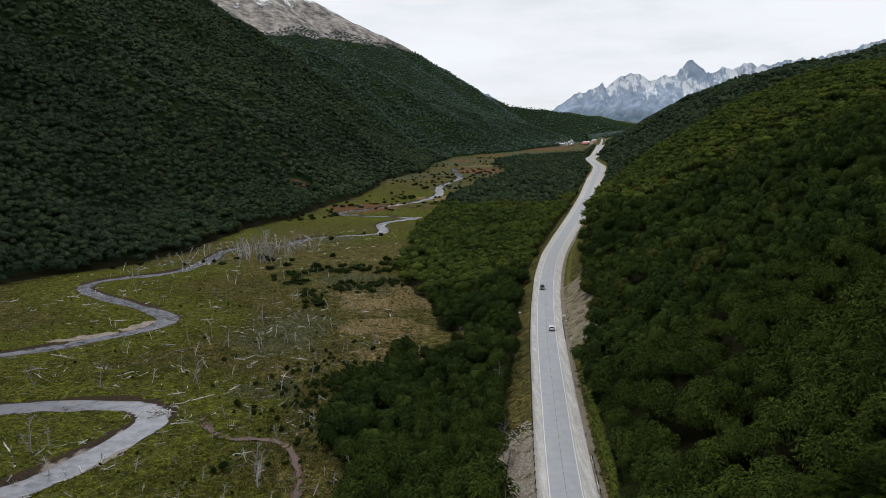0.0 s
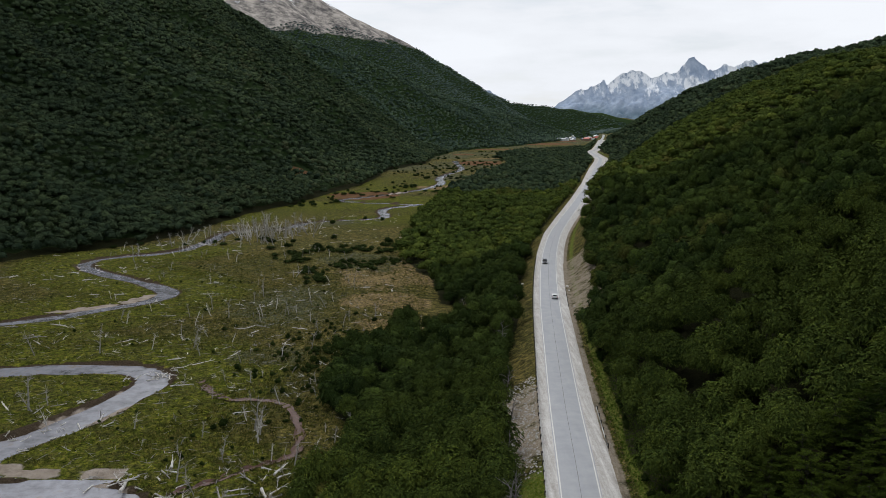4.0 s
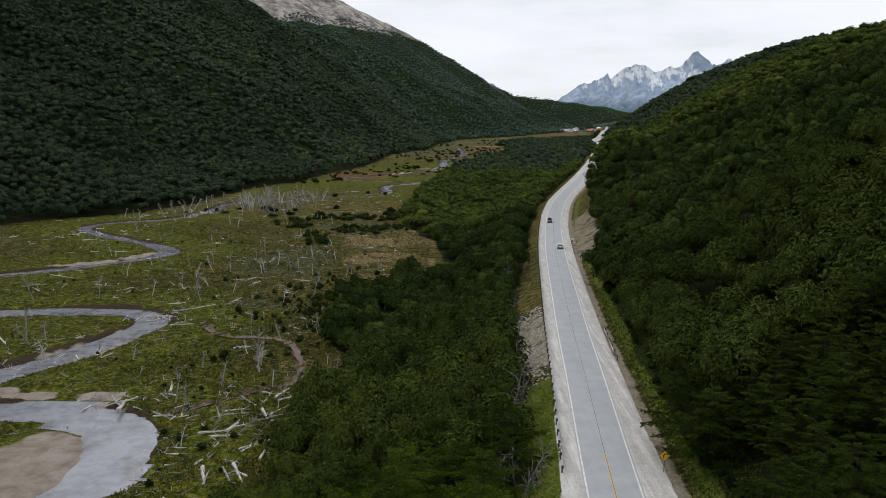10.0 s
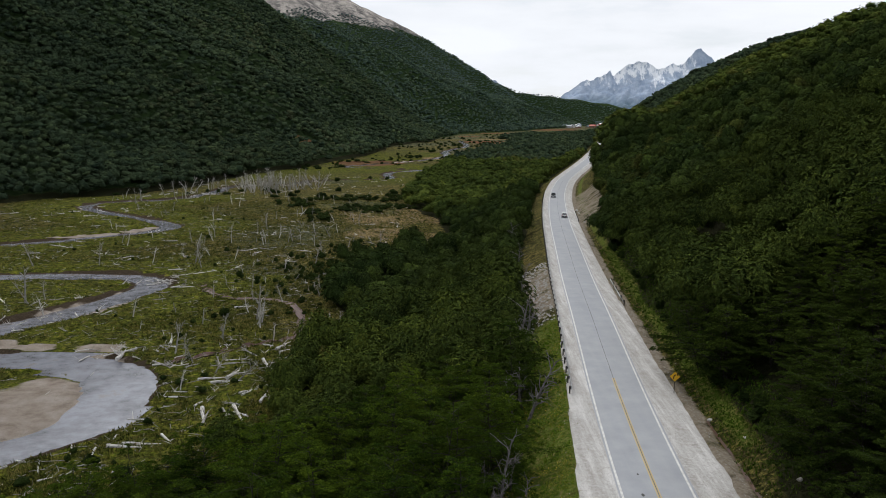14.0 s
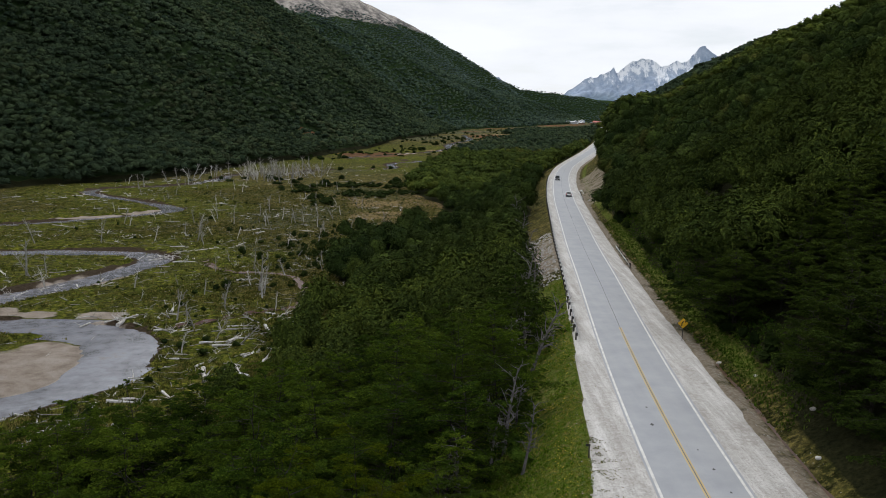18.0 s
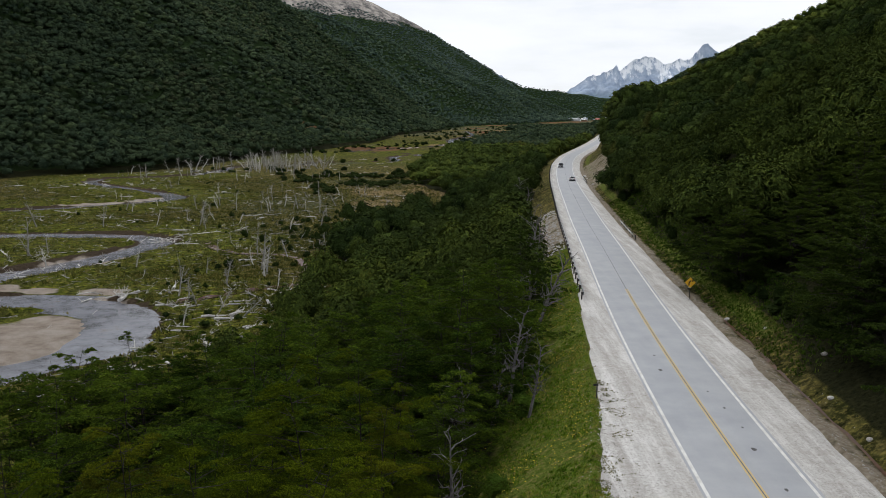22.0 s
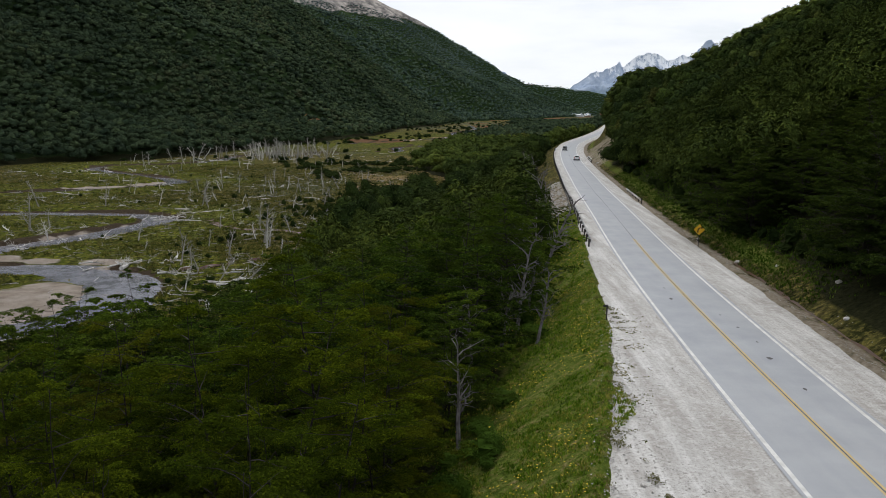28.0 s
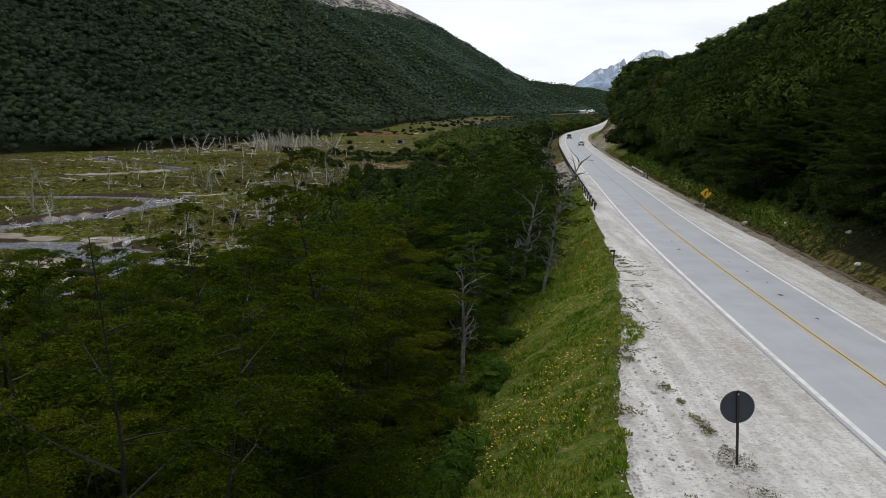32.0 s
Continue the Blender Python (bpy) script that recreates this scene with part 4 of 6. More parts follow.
def beech(seed, tall, spread, sprays_per, leaves, leaf, green=LEAF, full=1.0):
    """Meshes of one southern beech: wood and leaves, with foliage in flat layers."""
    rnd, rng = random.Random(seed), np.random.default_rng(seed)
    bm = bmesh.new()
    centres, normals, lit_tips = [], [], []
    stems = rnd.choice((1, 2, 2, 3))
    for s in range(stems):
        lean = Vector((rnd.gauss(0, 0.09), rnd.gauss(0, 0.09), 1))
        th = tall * (1 if s == 0 else rnd.uniform(0.7, 0.95))
        pts = wander(rnd, (rnd.gauss(0, 0.12), rnd.gauss(0, 0.12), -0.6), lean, th * 0.98, 8, 0.07, 0.12)
        r0 = 0.095 * tall / 11 * (1 if s == 0 else 0.75)
        tube(bm, pts, [r0 * (1 - i / 8) ** 1.25 + 0.008 for i in range(9)], 7)
        turn = rnd.uniform(0, 6.3)
        limbs = int((23 / stems + 7) * full)
        for k in range(limbs):
            f = 0.16 + 0.82 * (k + 0.6 * rnd.random()) / limbs
            i = min(int(f * 8), 7)
            p = pts[i].lerp(pts[i + 1], f * 8 - i)
            turn += 2.4 + rnd.uniform(-0.5, 0.5)
            out = spread * (1.06 - 0.86 * max(0.0, (f - 0.35) / 0.65) ** 1.3) * rnd.uniform(0.55, 1.15)
            out = max(out, 0.7)
            way = Vector((math.cos(turn), math.sin(turn), rnd.uniform(0.15, 0.5)))
            limb = wander(rnd, p, way, out, 4, 0.12, -0.05)
            r1 = r0 * 0.32 * (1.1 - f) + 0.016
            tube(bm, limb, [r1, r1 * 0.75, r1 * 0.5, r1 * 0.32, 0.008], 3)
            fan = max(3, int(sprays_per * (0.5 + 0.6 * out / spread)))
            for j in range(fan):
                g = 0.34 + 0.76 * (j + rnd.random() * 0.8) / fan
                ii = min(int(g * 4), 3)
                q = limb[ii].lerp(limb[ii + 1], g * 4 - ii)
                side = (1 if j % 2 else -1) * rnd.uniform(0.5, 1.1) * (0.15 if j == fan - 1 else 1)
                head = math.atan2(way.y, way.x) + side
                reach = rnd.uniform(0.8, 1.35) * spread / 3.6 * (1.15 - 0.5 * g) / full ** 0.7 * min(1.0, 0.55 + 0.45 * out / spread * 1.4)
                fwd = Vector((math.cos(head), math.sin(head), rnd.uniform(-0.12, 0.16)))
                flat = Vector((-math.sin(head), math.cos(head), rnd.gauss(0, 0.12)))
                tilt = fwd.cross(flat).normalized()
                v_ = rng.uniform(0, 1, leaves) ** 0.7
                w_ = rng.normal(size=leaves) * 0.30 * reach * (1.05 - 0.75 * v_)
                c = np.array(q)[None] + np.outer(v_ * reach, fwd) + np.outer(w_, flat)
                c[:, 2] += rng.normal(size=leaves) * 0.03 - 0.22 * v_ ** 2 * reach
                centres.append(c)
                normals.append(np.array(tilt)[None] + rng.normal(size=(leaves, 3)) * 0.36)
                # daylight painted into the tint: outer and upper leaves lighter, inner ones dark
                lit_tips.append(np.clip(0.35 * g + 0.4 * v_ * g + 0.5 * (f - 0.42), 0, 1))
    c, n = np.concatenate(centres), np.concatenate(normals)
    v, f = leaf_quads(rng, c, n, leaf * rng.uniform(0.6, 1.35, len(c)), leaf * rng.uniform(0.25, 0.5, len(c)))
    lighter = np.concatenate(lit_tips)
    tint = 0.8 + 0.12 * lighter if seed % 7 == 3 else np.clip(rnd.uniform(-0.2, 0.08) + 0.85 * lighter, 0, 0.76)
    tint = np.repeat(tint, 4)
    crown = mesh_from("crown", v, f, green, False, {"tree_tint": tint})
    wood = bpy.data.meshes.new("trunk")
    bm.to_mesh(wood)
    bm.free()
    wood.materials.append(BARK)
    return wood, crown


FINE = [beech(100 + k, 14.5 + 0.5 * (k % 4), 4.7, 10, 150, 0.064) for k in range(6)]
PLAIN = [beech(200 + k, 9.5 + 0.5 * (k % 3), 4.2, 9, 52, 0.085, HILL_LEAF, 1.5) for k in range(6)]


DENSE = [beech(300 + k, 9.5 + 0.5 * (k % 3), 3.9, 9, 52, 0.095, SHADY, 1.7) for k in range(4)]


def plant(meshes, x, y, scale, turn, label, group):
    z = float(height(np.array([x]), np.array([y]))[0])
    t = thing("beech_tree", Matrix.Translation((x, y, z - 0.1)) @ pose(0, 0, 0, 0, 0, turn) @ Matrix.Diagonal((scale, scale, scale * random.uniform(0.92, 1.1), 1)), label, "tree", group)
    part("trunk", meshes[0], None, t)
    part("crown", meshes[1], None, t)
    return t


nx, ny, rg = scatter(-75, 22, 13.5, 52, 5.0, 12)
for x_, y_ in zip(nx, ny):
    u_ = x_ - float(road_x(y_))
    if u_ > 0:
        continue
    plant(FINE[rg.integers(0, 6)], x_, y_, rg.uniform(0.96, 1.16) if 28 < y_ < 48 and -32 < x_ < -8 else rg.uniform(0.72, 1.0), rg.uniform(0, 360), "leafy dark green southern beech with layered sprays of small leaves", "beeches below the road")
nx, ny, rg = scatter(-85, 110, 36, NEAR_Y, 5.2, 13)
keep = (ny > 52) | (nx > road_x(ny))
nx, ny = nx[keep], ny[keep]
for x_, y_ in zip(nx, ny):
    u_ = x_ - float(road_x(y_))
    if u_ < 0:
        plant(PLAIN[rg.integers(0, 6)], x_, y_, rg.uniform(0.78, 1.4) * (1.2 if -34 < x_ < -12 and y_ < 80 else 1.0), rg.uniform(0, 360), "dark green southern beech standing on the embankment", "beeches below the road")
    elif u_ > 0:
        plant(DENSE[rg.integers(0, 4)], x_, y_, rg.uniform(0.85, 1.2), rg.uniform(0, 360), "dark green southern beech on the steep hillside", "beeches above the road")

# ---------------------------------------------------------------- dead wood, bushes and grass of the valley floor


def ground_z(x, y):
    return float(height(np.array([float(x)]), np.array([float(y)]))[0])


def put(name, mesh, m, label, category, group=""):
    ob = new(name, mesh)
    ob.matrix_basis = m
    return tagged(ob, label, category, group)


def merge(name, items, label, category):
    """Many meshes of one material set in one object."""
    vs, fs, ms, at, mats = [], [], [], 0, []
    tints = []
    for me, m in items:
        co = np.empty(len(me.vertices) * 3, np.float32)
        me.vertices.foreach_get("co", co)
        co = np.c_[co.reshape(-1, 3), np.ones(len(me.vertices))] @ np.array(m).T
        me.calc_loop_triangles()
        tri = np.empty(len(me.loop_triangles) * 3, np.int32)
        me.loop_triangles.foreach_get("vertices", tri)
        if me.materials[0] not in mats:
            mats.append(me.materials[0])
        tint = np.zeros(len(me.vertices), np.float32)
        if "tree_tint" in me.attributes:
            me.attributes["tree_tint"].data.foreach_get("value", tint)
        tints.append(tint)
        vs.append(co[:, :3])
        fs.append(tri.reshape(-1, 3) + at)
        ms.append(np.full(len(tri) // 3, mats.index(me.materials[0]), np.int32))
        at += len(co)
    out = mesh_from(name, np.concatenate(vs), np.concatenate(fs), mats[0], False, {"tree_tint": np.concatenate(tints)})
    for extra in mats[1:]:
        out.materials.append(extra)
    out.polygons.foreach_set("material_index", np.concatenate(ms))
    return tagged(new(name, out), label, category, kind="stuff")


FAR_LOGS, FAR_BUSHES = [], []


def log_mesh(seed, length, r):
    rnd = random.Random(seed)
    bm = bmesh.new()
    pts = wander(rnd, (-length / 2, 0, r * 0.7), (1, 0, 0), length, 5, 0.06)
    tube(bm, pts, [r * (1.15 - 0.13 * i) for i in range(6)], 7)
    for _ in range(rnd.randint(2, 6)):
        i = rnd.randint(1, 4)
        way = Vector((rnd.uniform(0, 1), rnd.gauss(0, 1), rnd.uniform(0.1, 1.2)))
        b = wander(rnd, pts[i], way, rnd.uniform(0.5, 2.0), 3, 0.15)
        tube(bm, b, [r * 0.4, r * 0.3, r * 0.2, 0.012], 5)
    me = bpy.data.meshes.new("log")
    bm.to_mesh(me)
    bm.free()
    me.materials.append(GREYWOOD if seed % 3 == 1 else DEADWOOD)
    return me


def snag_mesh(seed, tall, bushy, thin=1.0):
    rnd = random.Random(seed)
    bm = bmesh.new()
    lean = Vector((rnd.gauss(0, 0.14), rnd.gauss(0, 0.14), 1))
    pts = wander(rnd, (0, 0, -0.4), lean, tall, 7, 0.06, 0.05)
    r = (0.032 * tall ** 0.8 + 0.045) * thin
    tube(bm, pts, [r * (1.1 - 0.13 * i) for i in range(8)], 6)
    for _ in range(bushy):
        f = rnd.uniform(0.3, 0.98)
        i = min(int(f * 7), 6)
        p = pts[i].lerp(pts[i + 1], f * 7 - i)
        a = rnd.uniform(0, 6.3)
        b = wander(rnd, p, (math.cos(a), math.sin(a), rnd.uniform(0.3, 1.3)), tall * rnd.uniform(0.12, 0.3), 4, 0.2 if thin == 1 else 0.34)
        r1 = r * 0.35
        tube(bm, b, [r1, r1 * 0.8, r1 * 0.6, r1 * 0.4, 0.015], 4)
        if rnd.random() < 0.7:
            c = wander(rnd, b[2], (math.cos(a + 0.8), math.sin(a + 0.8), rnd.uniform(0.2, 1.2)), tall * 0.1, 3, 0.2)
            tube(bm, c, [r1 * 0.5, r1 * 0.4, r1 * 0.3, 0.012], 4)
    me = bpy.data.meshes.new("dead_tree")
    bm.to_mesh(me)
    bm.free()
    me.materials.append(DARKWOOD if seed >= 40 else DEADWOOD if seed % 3 == 1 else GREYWOOD)
    return me


LOGS = [log_mesh(k, 2.4 + 0.75 * k, 0.14 + 0.018 * k) for k in range(7)]
SNAGS = [snag_mesh(20 + k, 3.4 + 0.8 * (k % 5), 9 + 4 * (k % 4)) for k in range(9)]
BARE = [snag_mesh(40 + 2 * k, 5.0 + 0.7 * (k % 3), 15 + 4 * (k % 3), 0.8) for k in range(5)]
drng = np.random.default_rng(77)


def open_ground(x, y):
    """True on the dry open valley floor."""
    x, y = np.asarray(x, float), np.asarray(y, float)
    river = np.minimum.reduce([dist_to(l, x, y) - w for l, w in RIVERS])
    u = x - road_x(y)
    river = np.where(np.minimum.reduce(bars(x, y)) < 1.1, -1, river)
    return (forest(x, y) < 0.5) & (u < -28) & (foot_x(y) - x < 0) & (river > 1.0) & in_view(x, y, 0)


def lay_log(x, y, turn, kind, scale=1.0, tilt=0.0):
    m = Matrix.Translation((x, y, ground_z(x, y) - 0.03)) @ pose(0, 0, 0, 0, tilt, turn) @ Matrix.Scale(scale, 4)
    if y > 195:
        FAR_LOGS.append((LOGS[kind], m))
    else:
        put("fallen_log", LOGS[kind], m, "bleached grey fallen trunk lying on the boggy grass", "log", "fallen trunks on the meadow")


# the large trunks near the bend of the river
for x, y, turn, k, sc in ((-38, 121.5, 95, 4, 1.0), (-33.3, 124, 130, 3, 1.0), (-33.6, 148, 40, 4, 1.0), (-33, 152, 65, 3, 1.1), (-31.5, 147, 20, 2, 1.0), (-34.5, 134, 50, 2, 1.0),
                          (-44.5, 110, 3, 6, 1.1), (-43.5, 111.2, 8, 5, 1.0), (-42, 141, 25, 5, 1.0), (-38, 144, 40, 3, 1.0), (-40, 149.5, 15, 4, 1.0), (-57, 161, 150, 3, 0.9),
                          (-50, 196, 35, 5, 1.0), (-72, 216, 30, 5, 1.0), (-36, 128, 160, 1, 1.0), (-47, 131, 170, 2, 0.9), (-30, 137, 15, 3, 1.0), (-52, 152, 5, 3, 0.9)):
    lay_log(x, y, turn, k, sc)
for x, y, turn, k, sc in ((-38, 121.2, -68, 6, 1.3), (-33.3, 123.6, -60, 5, 1.2), (-41.6, 99.2, -44, 5, 1.1), (-39.2, 139.1, 22, 5, 1.0), (-39.4, 145, 83, 6, 1.3), (-34.3, 133.4, 68, 2, 1.0),
                          (-34.2, 148.6, -62, 6, 1.2), (-34.4, 161.8, 81, 5, 1.1), (-54.2, 148.4, -38, 4, 1.0), (-64.2, 155.4, 100, 6, 1.4), (-66.2, 146, 97, 6, 1.4), (-58.4, 166, 107, 6, 1.2),
                          (-35.3, 122.8, -65, 4, 1.0), (-31.5, 131.4, 95, 5, 1.0), (-27.2, 141.6, 16, 1, 1.0), (-40.9, 112.5, -53, 3, 1.0), (-40.9, 151.7, 28, 3, 1.0), (-48.2, 147.8, 52, 1, 1.0), (-40.9, 128.6, 77, 2, 1.0)):
    lay_log(x, y, turn, k, sc)
for x, y, turn, k, sc in ((-80, 138, 60, 1, 0.7), (-84, 128, 20, 2, 0.6), (-74, 122, 150, 0, 0.7), (-68, 133, 100, 0, 0.5), (-88, 120, 70, 3, 0.7), (-86, 118, 45, 1, 0.7)):
    lay_log(x, y, turn, k, sc)
# drift piles
for cx, cy, n, spread in ((-81, 228, 26, 3.0), (-64, 156, 18, 3.0), (-98, 178, 12, 6), (-92, 186, 9, 5), (-170, 392, 10, 8), (-120, 322, 7, 5), (-91, 120, 7, 2.5), (-150, 482, 24, 9), (-112, 560, 30, 11), (-138, 540, 16, 8)):
    for _ in range(n):
        x, y = cx + drng.normal() * spread, cy + drng.normal() * spread * 0.8
        me = LOGS[drng.integers(0, 4)]
        m = Matrix.Translation((x, y, max(ground_z(x, y), WATER_Z - 0.1) + drng.uniform(0, 0.45))) @ pose(0, 0, 0, 0, drng.uniform(-22, 12), drng.uniform(0, 360)) @ Matrix.Scale(drng.uniform(0.6, 0.95) * (1 if cy < 450 else 1.4), 4)
        if cy > 300:
            FAR_LOGS.append((me, m))
        else:
            put("fallen_log", me, m, "grey drift trunk stranded in a river log jam", "log", "drift piles by the river")
# scattered trunks
n_log = 0
while n_log < 430:
    y = 95 + 560 * drng.random() ** 1.7
    x = drng.uniform(-0.55 * y - 6, -12)
    if not open_ground(x, y):
        continue
    if vnoise(x, y, 38, 91) + (0.8 if 480 < y < 640 else 0) < drng.uniform(-0.3, 0.5):
        continue
    lay_log(x, y, drng.uniform(0, 360), int(drng.integers(0, 7)), drng.uniform(0.5, 1.15), drng.uniform(-12, 2))
    n_log += 1
merge("far_fallen_logs", FAR_LOGS, "bleached fallen trunks strewn over the far meadow", "logs")


def stand_snag(x, y, kind, scale, label="bleached standing dead tree with broken branches", lean=4, kinds=SNAGS):
    put("dead_tree", kinds[kind % len(kinds)], Matrix.Translation((x, y, ground_z(x, y))) @ pose(0, 0, 0, drng.normal() * lean, drng.normal() * lean, drng.uniform(0, 360)) @ Matrix.Scale(scale, 4),
        label, "dead tree", "standing dead trees")


for x, y, k, sc in ((-104.4, 197, 4, 1.5), (-127, 246, 3, 1.3), (-94.4, 186, 2, 1.2), (-107.8, 248, 4, 1.2), (-80.6, 255, 3, 1.4), (-44.6, 184, 4, 1.4), (-42.2, 176, 8, 1.3), (-47.8, 166, 3, 0.9), (-46, 134, 2, 0.8),
                    (-164.5, 427, 4, 1.3), (-167, 441, 3, 1.2), (-148.5, 460, 2, 1.3), (-118.8, 293, 3, 1.0), (-114.4, 287, 2, 1.0), (-90, 310, 4, 1.0), (-80, 296, 3, 1.2), (-68, 298, 8, 1.0), (-103, 196, 3, 1.0), (-101, 200, 7, 1.0), (-43, 181, 3, 1.15), (-50, 203, 6, 0.9), (-75.5, 245, 3, 1.0), (-61.5, 221, 1, 0.8), (-85, 194, 0, 1.1), (-52, 187, 0, 1.0),
                    (-56, 180, 1, 1.0), (-48, 190, 2, 0.8), (-44, 186, 5, 0.9), (-87, 298, 2, 1.1), (-95, 298, 7, 1.0), (-22, 183, 1, 1.2), (-37, 215, 0, 0.9), (-34, 208, 1, 0.8),
                    (-119, 276, 0, 1.1), (-44, 277, 7, 0.9), (-35, 292, 6, 1.0), (-26, 297, 3, 1.0), (-12, 280, 7, 1.0), (-8, 283, 3, 0.9), (-134, 394, 1, 1.2), (-115, 431, 2, 1.2),
                    (-130, 368, 0, 1.0), (-166, 439, 4, 1.2), (-29, 172, 5, 1.0), (-25, 176, 1, 1.0), (-70, 262, 5, 1.0), (-60, 300, 6, 1.0), (-55, 330, 2, 1.0), (-78, 345, 3, 1.0)):
    stand_snag(x, y, k, sc)
n_snag = 0
while n_snag < 215:
    if n_snag < 120:
        cx, cy = ((-122, 520), (-98, 545), (-148, 492), (-126, 562), (-108, 505))[drng.integers(0, 5)]
        x, y = cx + drng.normal() * 9, cy + drng.normal() * 17
    else:
        y = drng.uniform(130, 480)
        x = drng.uniform(-0.42 * y, -0.08 * y - 10)
    if open_ground(x, y):
        stand_snag(x, y, int(drng.integers(0, 9)), drng.uniform(0.8, 1.3) * (1.6 if n_snag < 120 else 0.8), lean=13)
        n_snag += 1
# dead trees along the embankment
for x, y, k, sc in ((15, 207, 7, 1.5), (12, 168, 7, 1.55), (7.6, 297, 3, 1.3), (-3, 357, 7, 1.3), (17, 369, 3, 1.4), (8, 110, 7, 1.7), (8.6, 119, 3, 1.5), (6.2, 100, 6, 1.2), (3.2, 68, 7, 1.25),
                    (2.2, 71, 3, 1.1), (-0.6, 60, 7, 1.1), (4.6, 73, 8, 1.1), (7.4, 92, 3, 1.3), (9.2, 130, 7, 1.4), (7.2, 86, 7, 1.4), (6.4, 90, 8, 1.3), (7.9, 104, 8, 1.6), (9.4, 113, 7, 1.3), (4.2, 62, 7, 0.9), (1.6, 64, 8, 1.2), (-1.5, 47, 2, 1.0), (12.5, 155, 6, 1.3), (13, 184, 3, 1.3), (22, 262, 7, 1.3)):
    stand_snag(x, y, k, sc, "grey dead beech with bare twigs on the embankment", 8, BARE)


def bush_mesh(seed, quads, leaves=SHRUB):
    rng = np.random.default_rng(seed)
    v, f = crown_template(rng, 5, 9, quads, 0.10, 9)
    v = v * np.array([1, 1, 0.75]) + np.array([0, 0, 0.35])
    return mesh_from("bush", v, f, leaves, False, {"tree_tint": np.full(len(v), rng.uniform(0.1, 0.7))})


BUSHES = [bush_mesh(300 + k, 170) for k in range(6)]
GREENS = [bush_mesh(340 + k, 420, FERNY) for k in range(4)]


def grow(x, y, s, tall, label="rounded dark green bush on the boggy meadow", group="bushes on the meadow", kinds=BUSHES):
    me = kinds[drng.integers(0, len(kinds))]
    m = Matrix.Translation((x, y, ground_z(x, y) - 0.05)) @ pose(0, 0, 0, 0, 0, drng.uniform(0, 360)) @ Matrix.Diagonal((s, s, tall, 1))
    if y > 225:
        FAR_BUSHES.append((me, m))
    else:
        put("bush", me, m, label, "bush", group)



for x, y, s, h in ((-52.6, 186, 1.7, 2.6), (-54.5, 184.5, 1.3, 1.6), (-58.2, 180, 1.2, 1.3), (-53.6, 223, 0.9, 2.2), (-49, 240, 1.1, 1.8), (-43.3, 232, 1.2, 1.8), (-44, 263, 1.3, 1.8), (-38, 237, 1.0, 2.2),
                   (-33, 251, 1.3, 1.8), (-50, 245, 1.4, 2.0), (-41, 249, 1.5, 2.2), (-38.5, 252, 1.1, 1.6), (-52, 248, 1.0, 1.4), (-46, 246, 1.2, 1.7), (-27, 263, 1.3, 2.2), (-76.7, 277, 1.6, 2.0), (-74, 283, 1.2, 1.4), (-46.5, 212, 1.0, 1.4), (-91.5, 307, 1.5, 2.0), (-47, 137, 1.6, 1.6), (-44, 141, 1.3, 1.3),
                   (-42, 133, 1.4, 1.4), (-51, 140, 1.0, 1.2), (-38, 138, 1.1, 1.2), (-46, 119, 1.0, 1.3), (-48, 104, 1.6, 1.8), (-54, 98, 1.5, 1.6), (-42, 100, 1.8, 2.0), (-35, 112, 1.2, 1.2)):
    grow(x, y, s, h)
n_bush = 0
while n_bush < 380:
    pick = drng.random()
    if pick < 0.34:
        x, y = drng.normal() * 10 - 35, drng.normal() * 20 + 240
        s = drng.uniform(0.8, 1.6)
    elif pick < 0.72:
        cx, cy = ((-85, 440), (-70, 462), (-60, 455), (-75, 420), (-60, 374), (-66, 392), (-52, 405), (-42, 410), (-34, 412), (-26, 420), (-22, 470), (-35, 455), (-30, 480), (-48, 470))[drng.integers(0, 14)]
        x, y = cx + drng.normal() * 4, cy + drng.normal() * 6
        s = drng.uniform(1.5, 3.3)
    else:
        y = drng.uniform(100, 420)
        x = drng.uniform(-0.5 * y, -18)
        s = drng.uniform(0.4, 0.9)
    if open_ground(x, y):
        grow(x, y, s, s * drng.uniform(0.9, 1.7) if s < 1.7 else s * drng.uniform(0.7, 1.0))
        n_bush += 1
merge("far_meadow_bushes", FAR_BUSHES, "rounded dark green bushes on the far meadow", "bushes")
# clumps on the far meadow
my, mx = drng.uniform(460, 1900, 1500), drng.uniform(0, 1, 1500)
mx = foot_x(my) + 5 + mx * (band_x(my) - foot_x(my))
keep = open_ground(mx, my) & (vnoise(mx, my, 60, 44) > -0.25 + 0.5 * drng.random(1500))
stuff_woods("far_bushes", mx[keep][:260], my[keep][:260], drng, MID[:4], (1.2, 3.6), (1.5, 4.5), 1.0, SHRUB, "dark green bushes dotted over the far meadow")
# bushes at the foot of the woods, beside the grass bank and below the hill
for k in range(70):
    y = 20 + 100 * drng.random() ** 1.4
    x = float(road_x(y) - gravel_left(y)) - np.interp(y, [0, 25, 45, 70, 125], [4.6, 5, 5.6, 4.4, 3]) - abs(drng.normal()) * 1.6
    grow(x, y, drng.uniform(0.6, 1.3), drng.uniform(0.8, 1.7), "fresh green leafy bush at the edge of the woods", "bushes at the wood's edge", GREENS)
for k in range(48):
    y = drng.uniform(42, 200)
    x = float(road_x(y) + gravel_right(y)) + np.interp(y, [0, 55, 75, 95], [6.5, 6, 4.4, 3.4]) + abs(drng.normal()) * 0.8
    grow(x, y, drng.uniform(0.7, 1.5), drng.uniform(1.2, 2.8), "leafy green bush below the hillside woods", "bushes below the hill")


